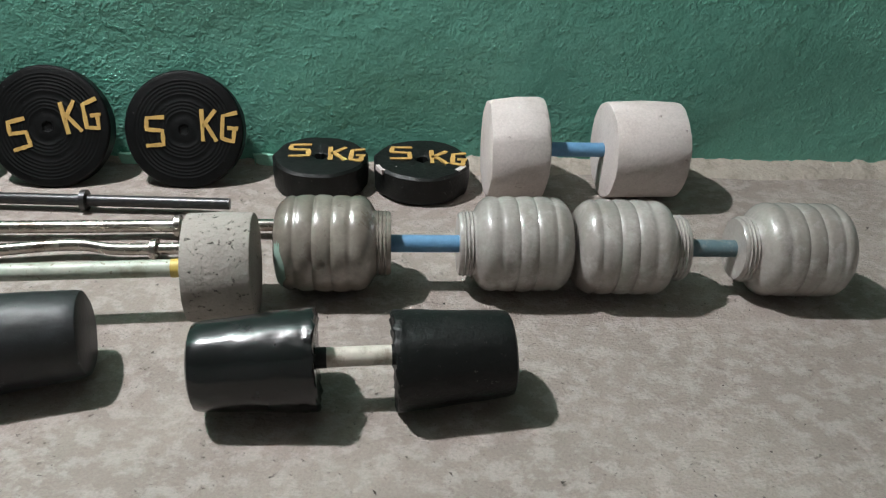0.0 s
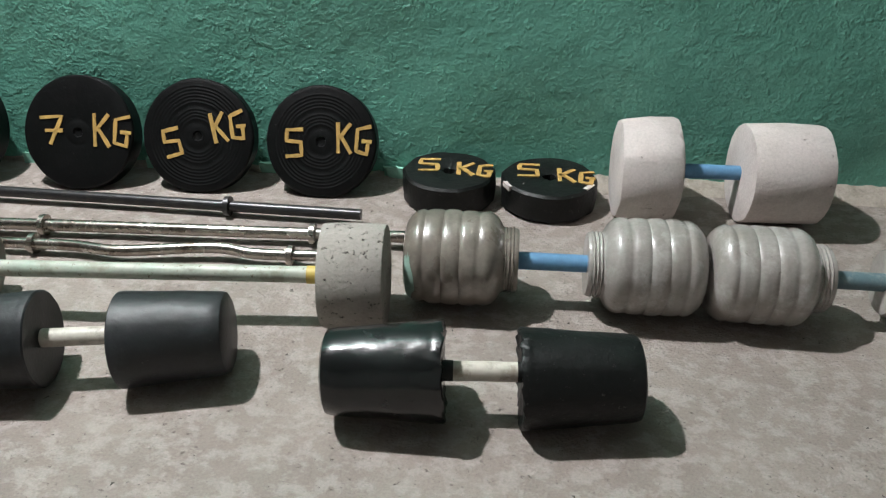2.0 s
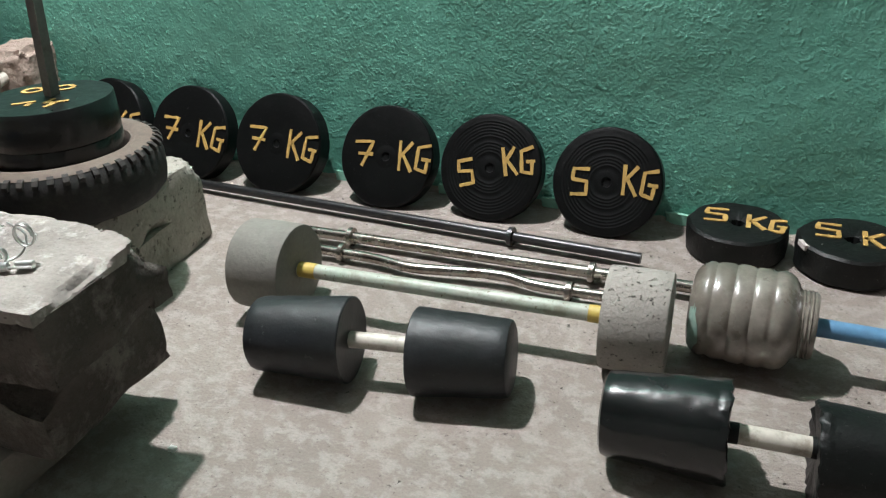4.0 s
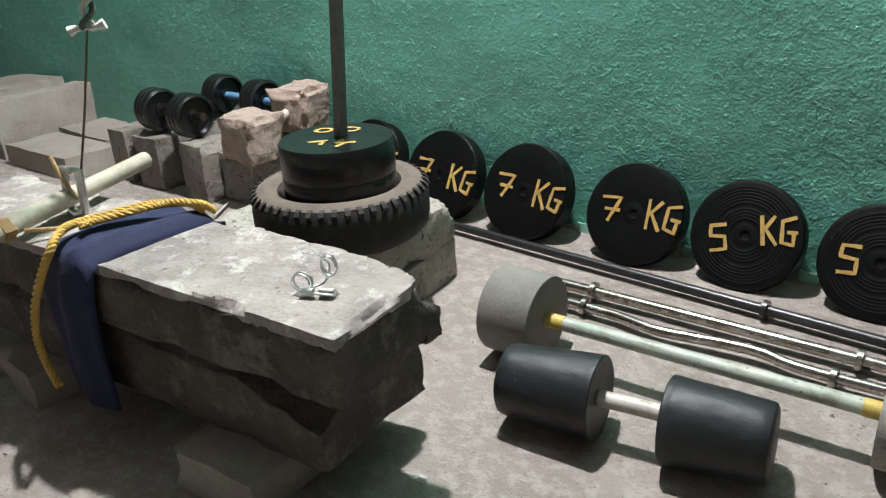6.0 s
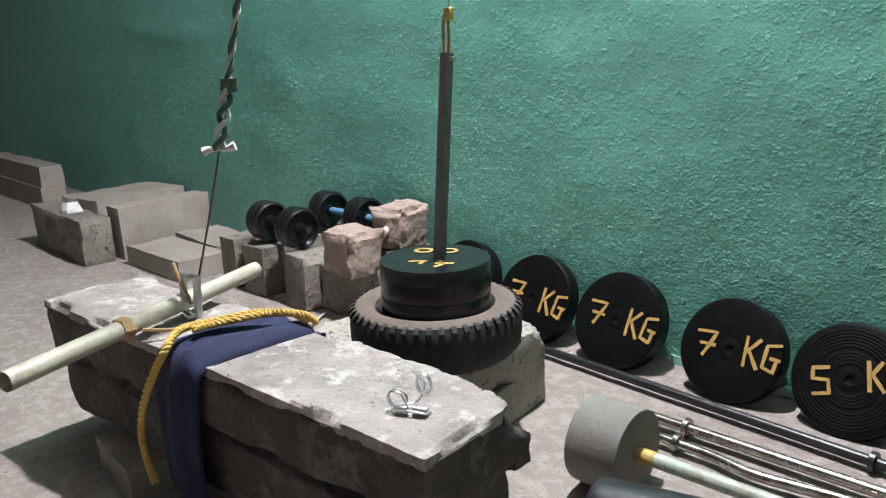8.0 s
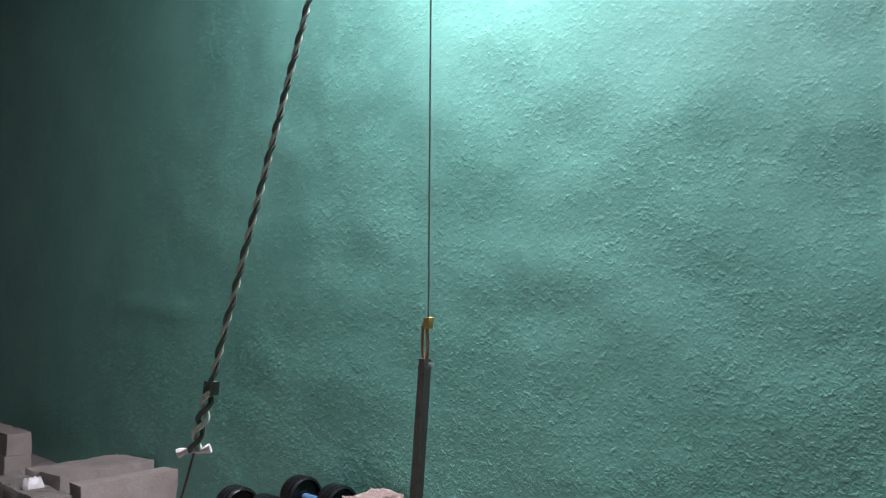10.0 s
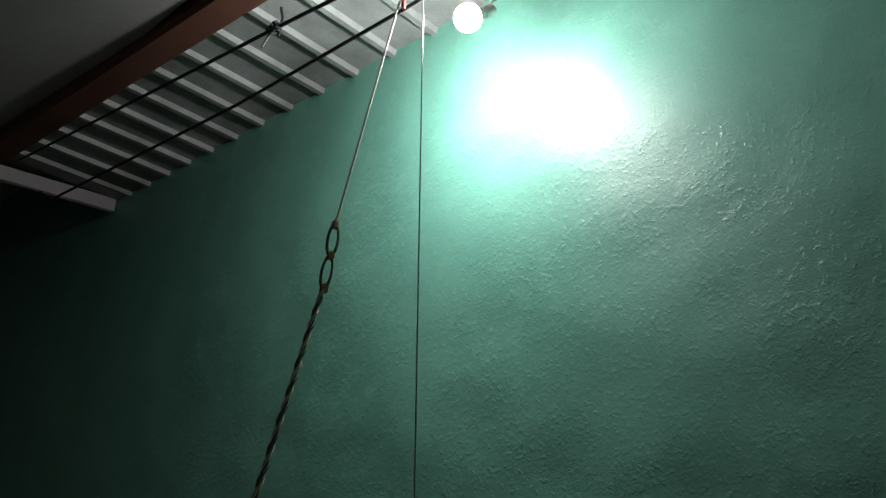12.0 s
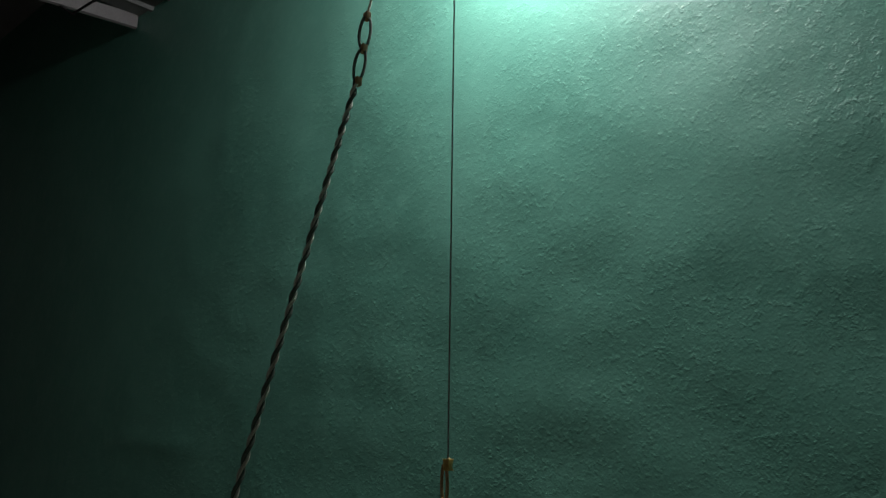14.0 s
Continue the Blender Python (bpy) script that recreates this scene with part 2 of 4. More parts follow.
def thing(name, m, label, category, group=""):
    ob = new(name)
    ob.empty_display_size = 0.05
    ob.matrix_basis = m
    return tagged(ob, label, category, group)


def solid(name, bm, mat, label, category, m=None, group="", smooth=True, angle=35):
    ob = new(name, mesh_from(name, bm, mat, smooth, angle))
    if m is not None:
        ob.matrix_basis = m
    return tagged(ob, label, category, group)


def lathe(profile, seg=48, axis="x", wobble=0.0, seed=0.0, centre=(0, 0, 0)):
    """A body turned round an axis from (along, radius) pairs; ends are closed."""
    bm = bmesh.new()
    rings = []
    for a, r in profile:
        ring = []
        for i in range(seg):
            w = 2 * math.pi * i / seg
            rr = r
            if wobble and r > 0:
                rr += wobble * noise.noise((math.cos(w) * 2.2 + seed, math.sin(w) * 2.2, a * 22 + seed * 3))
                rr += 0.4 * wobble * noise.noise((math.cos(w) * 8 + seed, math.sin(w) * 8, a * 80))
            u, v = rr * math.cos(w), rr * math.sin(w)
            p = (a, u, v) if axis == "x" else (u, a, v) if axis == "y" else (u, v, a)
            ring.append(bm.verts.new(Vector(p) + Vector(centre)))
        rings.append(ring)
    for p, q in zip(rings, rings[1:]):
        for i in range(seg):
            bm.faces.new((p[i], p[(i + 1) % seg], q[(i + 1) % seg], q[i]))
    bm.faces.new(rings[0][::-1])
    bm.faces.new(rings[-1])
    bmesh.ops.recalc_face_normals(bm, faces=bm.faces)
    return bm


def tube(points, radius, seg=10, closed=False, bm=None, flat=1.0):
    """A round rod along a line of points."""
    bm = bm or bmesh.new()
    pts = [Vector(p) for p in points]
    rings, up = [], None
    n = len(pts)
    for i, p in enumerate(pts):
        if closed:
            d = pts[(i + 1) % n] - pts[i - 1]
        else:
            d = pts[min(i + 1, n - 1)] - pts[max(i - 1, 0)]
        d.normalize()
        if up is None:
            up = d.orthogonal().normalized()
        up = (up - d * up.dot(d)).normalized()
        side = d.cross(up)
        r = radius[i] if isinstance(radius, (list, tuple)) else radius
        rings.append([bm.verts.new(p + up * (r * math.cos(2 * math.pi * k / seg)) + side * (r * flat * math.sin(2 * math.pi * k / seg))) for k in range(seg)])
    pairs = list(zip(rings, rings[1:])) + ([(rings[-1], rings[0])] if closed else [])
    for p, q in pairs:
        for i in range(seg):
            bm.faces.new((p[i], p[(i + 1) % seg], q[(i + 1) % seg], q[i]))
    if not closed:
        bm.faces.new(rings[0][::-1])
        bm.faces.new(rings[-1])
    bmesh.ops.recalc_face_normals(bm, faces=bm.faces)
    return bm


def curve_points(points, steps=8):
    """A smooth line through the given points."""
    p = [Vector(q) for q in points]
    p = [2 * p[0] - p[1]] + p + [2 * p[-1] - p[-2]]
    out = []
    for i in range(1, len(p) - 2):
        for k in range(steps):
            t = k / steps
            out.append(0.5 * (2 * p[i] + (p[i + 1] - p[i - 1]) * t + (2 * p[i - 1] - 5 * p[i] + 4 * p[i + 1] - p[i + 2]) * t * t
                              + (3 * p[i] - p[i - 1] - 3 * p[i + 1] + p[i + 2]) * t ** 3))
    return out + [p[-2]]


def rough_block(sx, sy, sz, cell=0.03, chip=0.006, seed=0.0, taper=0.0, crumble=0.0):
    """A cast or broken block standing on z = 0, centred in x and y: uneven faces, worn and chipped edges."""
    bm = bmesh.new()
    n = [max(2, round(s / cell)) for s in (sx, sy, sz)]
    verts = {}

    def vert(i, j, k):
        if (i, j, k) not in verts:
            u = Vector((i / n[0] - 0.5, j / n[1] - 0.5, k / n[2] - 0.5))
            p = Vector((u.x * sx, u.y * sy, (u.z + 0.5) * sz))
            q = p * 9 + Vector((seed, seed * 1.7, -seed))
            d = Vector((noise.noise(q), noise.noise(q + Vector((40, 0, 0))), noise.noise(q + Vector((0, 40, 0))))) * chip
            q2 = p * 38 + Vector((seed, 0, seed))
            d += Vector((noise.noise(q2), noise.noise(q2 + Vector((9, 0, 0))), noise.noise(q2 + Vector((0, 9, 0))))) * chip * 0.35
            gap = sorted(((0.5 - abs(u[a])) * s, a) for a, s in ((0, sx), (1, sy), (2, sz)))
            near = max(0.0, 1 - gap[1][0] / 0.022)
            if near > 0:
                bite = chip * 0.3 + crumble * (max(0.0, noise.noise(p * 11 + Vector((seed * 2, 5, 0))) - 0.05) * 2.6 + max(0.0, noise.noise(p * 60 + Vector((seed, 9, 2)))) * 0.5)
                for _, a in gap[:2]:
                    d[a] -= math.copysign(bite * near, u[a])
            if k == 0:
                d.z = 0
            p += d
            if taper:
                p.x *= 1 - taper * (u.z + 0.5)
                p.y *= 1 - taper * (u.z + 0.5)
            verts[i, j, k] = bm.verts.new(p)
        return verts[i, j, k]

    for a, b, c in ((0, 1, 2), (1, 2, 0), (2, 0, 1)):
        for side in (0, n[c]):
            for i in range(n[a]):
                for j in range(n[b]):
                    idx = []
                    for di, dj in ((0, 0), (1, 0), (1, 1), (0, 1)):
                        t = [0, 0, 0]
                        t[a], t[b], t[c] = i + di, j + dj, side
                        idx.append(vert(*t))
                    bm.faces.new(idx if side else idx[::-1])
    return bm


STROKES = {
    "5": [[(0.95, 0.97), (0.1, 0.93), (0.08, 0.55), (0.85, 0.52), (0.9, 0.06), (0.05, 0.0)]],
    "7": [[(0.0, 0.92), (0.95, 1.0), (0.45, 0.0)], [(0.22, 0.48), (1.0, 0.5)]],
    "K": [[(0.08, 1.0), (0.14, 0.0)], [(0.9, 0.98), (0.12, 0.45)], [(0.3, 0.55), (0.95, 0.0)]],
    "G": [[(0.95, 0.98), (0.15, 0.86), (0.08, 0.1), (0.72, 0.0), (0.78, 0.42)], [(0.4, 0.46), (1.0, 0.44)]],
    "O": [[(0.5 + 0.5 * math.cos(2 * math.pi * i / 14), 0.5 + 0.5 * math.sin(2 * math.pi * i / 14)) for i in range(15)]],
    "-": [[(0.0, 0.5), (1.0, 0.5)]],
}


def lettering(chars, width, lift=0.0008, seed=0):
    """Brush strokes on the plane z = 0 for (character, x, y, w, h, turn) in metres."""
    bm = bmesh.new()
    rng = random.Random(seed)
    for ch, x, y, w, h, turn in chars:
        ca, sa = math.cos(radians(turn)), math.sin(radians(turn))
        for line in STROKES[ch]:
            pts = []
            for u, v in line:
                px, py = (u - 0.5) * w, (v - 0.5) * h
                pts.append(Vector((x + px * ca - py * sa, y + px * sa + py * ca)))
            dense = []
            for p, q in zip(pts, pts[1:]):
                for k in range(5):
                    dense.append(p.lerp(q, k / 5))
            dense.append(pts[-1])
            left, right = [], []
            for i, p in enumerate(dense):
                d = (dense[min(i + 1, len(dense) - 1)] - dense[max(i - 1, 0)]).normalized()
                o = Vector((-d.y, d.x)) * width * 0.5 * rng.uniform(0.8, 1.15)
                left.append(p + o)
                right.append(p - o)
            top_l = [bm.verts.new((p.x, p.y, lift)) for p in left]
            top_r = [bm.verts.new((p.x, p.y, lift)) for p in right]
            low_l = [bm.verts.new((p.x, p.y, -0.001)) for p in left]
            low_r = [bm.verts.new((p.x, p.y, -0.001)) for p in right]
            for i in range(len(dense) - 1):
                bm.faces.new((top_r[i], top_r[i + 1], top_l[i + 1], top_l[i]))
                bm.faces.new((top_l[i], top_l[i + 1], low_l[i + 1], low_l[i]))
                bm.faces.new((low_r[i], low_r[i + 1], top_r[i + 1], top_r[i]))
    return bm


# ---- the setting ----
def sheet(x0, x1, y0, y1, step, height):
    bm = bmesh.new()
    nx, ny = round((x1 - x0) / step), round((y1 - y0) / step)
    grid = [[bm.verts.new(height(x0 + (x1 - x0) * i / nx, y0 + (y1 - y0) * j / ny)) for j in range(ny + 1)] for i in range(nx + 1)]
    for i in range(nx):
        for j in range(ny):
            bm.faces.new((grid[i][j], grid[i + 1][j], grid[i + 1][j + 1], grid[i][j + 1]))
    return bm


def floor_at(x, y):
    z = 0.0025 * noise.noise((x * 2.3, y * 2.3, 1)) + 0.0012 * noise.noise((x * 9, y * 9, 4))
    return (x, y, z - 0.002)


def wall_at(x, z):
    even = min(1.0, max(0.3, 1 + (x + 2.6) * 0.5))  # the far end is floated smoother
    y = even * 0.004 * noise.noise((x * 1.5, z * 2.2, 7)) + even * (0.006 * noise.noise((x * 3.6, z * 5.5, 2)) + 0.0018 * noise.noise((x * 17, z * 21, 3)))
    if -4.2 < x < -2.9:  # long trowel ridge
        y -= 0.006 * math.exp(-((z - 0.925 + 0.054 * (x + 3.55)) / 0.03) ** 2) * min(1, (x + 4.2) * 4, (-2.9 - x) * 2)
    return (x, WALL_Y + y, z)


floor_bm = sheet(-9.0, 3.0, -2.6, WALL_Y + 0.05, 0.06, floor_at)
lower = bmesh.ops.extrude_face_region(floor_bm, geom=floor_bm.faces[:])
bmesh.ops.translate(floor_bm, vec=(0, 0, -0.12), verts=[v for v in lower["geom"] if isinstance(v, bmesh.types.BMVert)])
bmesh.ops.recalc_face_normals(floor_bm, faces=floor_bm.faces)
tagged(solid("floor", floor_bm, M_FLOOR, "bare grey concrete floor with pale worn blotches", "floor"), kind="structure")

wall_bm = sheet(-9.0, 3.0, -0.05, 5.0, 0.04, wall_at)
back = bmesh.ops.extrude_face_region(wall_bm, geom=wall_bm.faces[:])
bmesh.ops.translate(wall_bm, vec=(0, 0.15, 0), verts=[v for v in back["geom"] if isinstance(v, bmesh.types.BMVert)])
bmesh.ops.recalc_face_normals(wall_bm, faces=wall_bm.faces)
tagged(solid("wall_north", wall_bm, M_WALL, "rough plastered wall painted teal green", "wall"), kind="structure")


# guessed walls, added to close the room and reflect lamp light into it
def plain_wall(name, sx, sy, sz, at, label):
    tagged(solid(name, rough_block(sx, sy, sz, 0.4, 0.004, 3), M_PLAIN, label, "wall", pose(*at)), kind="structure")


plain_wall("wall_west", 0.15, 4.6, 5.2, (-9.08, -0.5, 0), "added plain dark end wall far along the floor")
plain_wall("wall_east", 0.15, 4.6, 5.2, (3.08, -0.5, 0), "added plain end wall, out of view")
plain_wall("wall_south", 12.3, 0.15, 4.9, (-3.0, -2.68, 0), "added plain wall behind the open floor, out of view")

# ragged mortar along the foot of the wall
fillet = bmesh.new()
rows = []
for i in range(601):
    x = -3.0 + 6.0 * i / 600
    open_side = 1.0 if x > 0.42 else 0.0
    h = 0.010 + 0.010 * noise.noise((x * 6, 0, 0)) + 0.009 * noise.noise((x * 28, 3, 0)) + 0.004 * noise.noise((x * 80, 3, 1)) + 0.012 * open_side
    d = 0.016 + 0.014 * noise.noise((x * 5, 9, 0)) + 0.007 * noise.noise((x * 30, 5, 0)) + 0.004 * noise.noise((x * 90, 5, 2)) + 0.04 * open_side
    h, d = max(0.004, h), max(0.006, d)
    rows.append([fillet.verts.new(p) for p in ((x, WALL_Y - d, -0.004), (x, WALL_Y - d * 0.7, h * 0.35 + 0.002 * noise.noise((x * 60, 1, 8))), (x, WALL_Y - d * 0.3, h * 0.6 + 0.003 * noise.noise((x * 70, 4, 8))), (x, WALL_Y + 0.012, h))])
for p, q in zip(rows, rows[1:]):
    for k in range(3):
        fillet.faces.new((p[k], q[k], q[k + 1], p[k + 1]))
tagged(solid("baseboard", fillet, M_MORTAR, "ragged strip of old mortar along the wall foot", "mortar"), kind="structure")


# fresh paint run down on to the floor's edge
for k, (x, w) in enumerate(((-0.842, 0.07), (-1.12, 0.05), (-0.565, 0.04), (-0.01, 0.06), (0.035, 0.05), (-0.30, 0.04))):
    spill = part("paint_spill", rough_block(w, 0.014, 0.026, 0.005, 0.004, 300 + k, crumble=0.006), M_MINT_FRESH, bpy.data.objects["wall_north"], "pale mint paint on the mortar", angle=60)
    spill.matrix_basis = pose(x, WALL_Y - 0.012, -0.002)


# ---- roof ----
def roof_z(x):
    return 3.30 - 0.13 * (x + 2.07)


def beam_line(x):
    """The beam's inner lower edge: y and z at x."""
    t = (x + 1.36) / (-4.0 + 1.36)
    return 1.165 + t * (0.97 - 1.165), 3.10 + t * 0.27


roof = bmesh.new()
PERIOD, RIB = 0.246, 0.026
section = []
x = -4.45
while x < 1.6:
    for dx, h in ((0.0, 0), (0.185, 0), (0.195, 1), (0.222, 1), (0.232, 0)):
        section.append((x + dx, h))
    x += PERIOD
ends = []
for inner in (0, 1):
    ends.append([[roof.verts.new((x, beam_line(x)[0] - 0.06 if inner else WALL_Y + 0.02, roof_z(x) - RIB * h + dz)) for x, h in section] for dz in (0, 0.004)])
for k in range(len(section) - 1):
    roof.faces.new((ends[0][0][k], ends[0][0][k + 1], ends[1][0][k + 1], ends[1][0][k]))
    roof.faces.new((ends[0][1][k], ends[1][1][k], ends[1][1][k + 1], ends[0][1][k + 1]))
tagged(solid("ceiling", roof, M_ROOF, "pale ribbed metal roof sheet", "ceiling", smooth=False), kind="structure")

high = bmesh.new()
for x0, x1, y0, y1, dz in ((-9.0, 3.0, -2.6, 0.95, -0.09), (-9.0, -4.48, 0.95, 1.76, 0.75)):
    v = [high.verts.new((x, y, roof_z(x) + dz + z)) for z in (0, 0.08) for x, y in ((x0, y0), (x1, y0), (x1, y1), (x0, y1))]
    for idx in ((3, 2, 1, 0), (4, 5, 6, 7), (0, 1, 5, 4), (1, 2, 6, 5), (2, 3, 7, 6), (3, 0, 4, 7)):
        high.faces.new([v[i] for i in idx])
tagged(solid("ceiling_high", high, M_CEILING, "plain grey ceiling beyond the steel beam", "ceiling", smooth=False), kind="structure")

beam = bmesh.new()
prof = [(0, 0), (-0.02, -0.004), (-0.12, -0.004), (-0.135, 0.01), (-0.135, 0.17), (-0.12, 0.185), (0.0, 0.185), (0.0, 0.02)]
loops = []
for x in (-4.5, 2.0):
    by, bz = beam_line(x)
    loops.append([beam.verts.new((x, by + dy, bz + dz)) for dy, dz in prof])
for i in range(len(prof)):
    j = (i + 1) % len(prof)
    beam.faces.new((loops[0][i], loops[0][j], loops[1][j], loops[1][i]))
beam.faces.new(loops[0])
beam.faces.new(loops[1][::-1])
bmesh.ops.recalc_face_normals(beam, faces=beam.faces)
tagged(solid("roof_beam", beam, M_BEAM, "red-brown painted steel roof beam", "beam"), kind="structure")

fascia = bmesh.new()
fv = [fascia.verts.new(p) for p in ((-4.43, 1.0, 3.46), (-4.43, 1.74, 3.52), (-4.43, 1.74, 3.61), (-4.43, 1.0, 3.55), (-4.46, 1.0, 3.46), (-4.46, 1.74, 3.52), (-4.46, 1.74, 3.61), (-4.46, 1.0, 3.55))]
for idx in ((0, 1, 2, 3), (7, 6, 5, 4), (0, 4, 5, 1), (3, 2, 6, 7), (0, 3, 7, 4), (1, 5, 6, 2)):
    fascia.faces.new([fv[i] for i in idx])
tagged(solid("trim", fascia, M_CEILING, "pale strip closing the end of the roof sheet", "trim", smooth=False), kind="structure")

for line in ([(-4.45, 1.08, 3.58), (-1.70, 1.08, 2.885), (-1.06, 1.12, 2.765), (3.02, 1.2, 2.02)], [(-4.44, 1.28, 3.475), (-4.2, 1.28, 3.32), (-2.25, 1.30, 2.98), (-1.07, 1.30, 2.813), (-0.74, 1.30, 2.754), (3.02, 1.30, 2.13)]):
    solid("roof_rod", tube(line, 0.007, 8), M_DARK, "thin dark iron rod strung under the roof", "rod", group="rods under the roof")
tie = thing("wire_tie", pose(-1.665, 1.08, 2.88), "tangle of black wire tied round the roof rod", "wire tie")
part("winding", tube([(0.004 * i - 0.03, 0.016 * math.cos(i * 1.2), 0.016 * math.sin(i * 1.2)) for i in range(16)], 0.006, 7), M_DARK, tie)
for e in ((0.0, 0.02, 0.11), (-0.03, -0.02, -0.08), (0.035, 0.0, -0.06), (-0.045, 0.01, 0.03)):
    part("wire_end", tube(curve_points([(0, 0, 0), (e[0] * 0.6, e[1] + 0.01, e[2] * 0.5), e], 4), 0.005, 6), M_DARK, tie)

# ---- lamp ----
LAMP_POSE = pose(*LAMP, -55, 0, -28)
lamp = thing("lamp", LAMP_POSE, "lit white bulb in a white holder near the wall", "lamp")
GLOBE = 0.046
dome = [(-GLOBE * math.cos(radians(a)), max(0.003, GLOBE * math.sin(radians(a)))) for a in range(0, 121, 10)]
part("bulb", lathe(dome, 40, "z"), M_BULB, lamp, "glowing white globe")
neck = dome[-1]
part("base", lathe([(neck[0] + 0.0005, neck[1] - 0.006), (neck[0] + 0.0005, neck[1] + 0.0008), (neck[0] + 0.02, 0.025), (neck[0] + 0.036, 0.018), (neck[0] + 0.038, 0.012)], 32, "z"), M_SCRAP, lamp, "white plastic bulb base")
part("holder", lathe([(0.066, 0.014), (0.068, 0.021), (0.105, 0.021), (0.11, 0.014), (0.12, 0.006)], 20, "z"), M_SCRAP, lamp, "white bulb holder")
to_lamp = LAMP_POSE.inverted()
arm = [Vector((0, 0, 0.118)), to_lamp @ Vector((LAMP[0], LAMP[1] + 0.13, LAMP[2] + 0.16)), to_lamp @ Vector((LAMP[0] - 0.01, WALL_Y - 0.03, roof_z(LAMP[0]) - 0.05)), to_lamp @ Vector((LAMP[0] - 0.01, WALL_Y - 0.03, roof_z(LAMP[0]) + 0.002))]
part("cable", tube(curve_points(arm), 0.004, 10), M_SCRAP, lamp, "white cable")


# ---- weight plates leaning on the wall ----
LEAN_BACK = 24.0


def plate_profile(r, t, rings):
    p = [(0.005, 0.004), (0.004, 0.009), (0.0008, 0.011), (0.0005, 0.024), (0.0012, 0.026)]
    if rings:
        k = 0.034
        while k < r - 0.016:
            p += [(0.0003, k), (-0.0003, k + 0.0014), (-0.0003, k + 0.003), (0.0003, k + 0.0044)]
            k += 0.0068 if k < 0.05 or k > 0.066 else 0.014
        p += [(0.0, r - 0.01)]
    else:
        p += [(0.0008, 0.03), (0.0005, 0.034), (0.0, 0.6 * r), (0.0005, r - 0.012)]
    p += [(0.002, r - 0.003), (0.006, r), (t - 0.006, r), (t - 0.001, r - 0.005), (t, 0.6 * r), (t, 0.008)]
    return p


def paint(chars, width, lift, seed, parent, m):
    for ch in chars:
        glyph = part("digit" if ch[0] in "57" else "letter", lettering([ch], width, lift, seed), M_YELLOW, parent, "hand-painted ochre brush strokes")
        glyph.matrix_basis = m


def standing_plate(x, r, t, rings, chars, turn, label, seed):
    a = radians(LEAN_BACK)
    y_low = WALL_Y - 0.004 - t * math.cos(a) - 2 * r * math.sin(a)
    centre = (x, y_low + r * math.sin(a), r * math.cos(a) + 0.002)
    ob = thing("weight_plate", pose(*centre, -LEAN_BACK, 0, 0), label, "weight plate", "plates leaning on the wall")
    part("disc", lathe(plate_profile(r, t, rings), 72, "y", 0.0012, seed), M_PLATE, ob, "black painted disc with cast rings" if rings else "")
    paint(chars, 0.0078, 0.0022, seed, ob, pose(0, 0, 0, 90, 0, 0) @ pose(0, 0, 0, 0, 0, turn))
    return ob


def mark(digit, r):
    if digit == "5":
        return [("5", -0.47 * r, -0.03 * r, 0.34 * r, 0.5 * r, 0), ("K", 0.42 * r, 0.08 * r, 0.28 * r, 0.54 * r, 0), ("G", 0.76 * r, 0.06 * r, 0.3 * r, 0.5 * r, 0)]
    return [("7", -0.47 * r, 0.02 * r, 0.42 * r, 0.5 * r, 0), ("K", 0.44 * r, 0.05 * r, 0.32 * r, 0.58 * r, 0), ("G", 0.81 * r, 0.05 * r, 0.33 * r, 0.53 * r, 0)]


PLATE_7, PLATE_5 = "black seven kilogram plate leaning on the wall", "black ringed five kilogram plate leaning on the wall"
standing_plate(-1.55, 0.126, 0.055, False, mark("7", 0.124), 0, PLATE_7, 1)
standing_plate(-1.265, 0.126, 0.055, False, mark("7", 0.124), -6, PLATE_7, 2)
standing_plate(-0.985, 0.126, 0.055, False, mark("7", 0.124), -5, PLATE_7, 3)
standing_plate(-0.680, 0.122, 0.05, False, mark("7", 0.122), 0, PLATE_7, 4)
standing_plate(-0.420, 0.121, 0.042, True, mark("5", 0.119), 12, PLATE_5, 5)
standing_plate(-0.155, 0.118, 0.042, True, mark("5", 0.119), 0, PLATE_5, 6)


# ---- small plates lying on the floor ----
def lying_plate(x, y, r, t, turn, chipped, seed):
    ob = thing("weight_plate", pose(x, y, 0, 0, 0, 0), "thick black five kilogram plate lying flat" + (" with chipped rim" if chipped else ""), "weight plate", "plates lying on the floor")
    prof = [(0.0, 0.008), (0.0, r - 0.006), (0.004, r), (t * 0.5, r + 0.001), (t - 0.006, r), (t - 0.001, r - 0.005), (t, 0.7 * r), (t - 0.001, 0.02), (t - 0.004, 0.014), (t - 0.02, 0.012), (t - 0.021, 0.001)]
    part("disc", lathe(prof, 72, "z", 0.0046, seed), M_BLACK, ob)
    paint([("5", -0.45 * r, 0.02, 0.5 * r, 0.62 * r, 0), ("K", 0.36 * r, 0.005, 0.4 * r, 0.66 * r, 0), ("G", 0.78 * r, 0.0, 0.34 * r, 0.6 * r, 0)], 0.0095, 0.0015, seed, ob, pose(0, 0, t, 0, 0, turn))
    if chipped:
        chip = part("chip", rough_block(0.036, 0.03, 0.012, 0.006, 0.004, seed), M_PLASTER, ob, "pale chipped patch on the rim")
        chip.matrix_basis = pose(-r * 0.76, -r * 0.42, t - 0.0112, 0, 0, 28)
        chip2 = part("chip", rough_block(0.03, 0.012, 0.008, 0.005, 0.003, seed + 1), M_PLASTER, ob, "pale chipped patch on the rim")
        chip2.matrix_basis = pose(r * 0.78, -r * 0.46, t - 0.0074, 0, 0, 58)


lying_plate(0.117, 1.653, 0.097, 0.062, 0, False, 11)
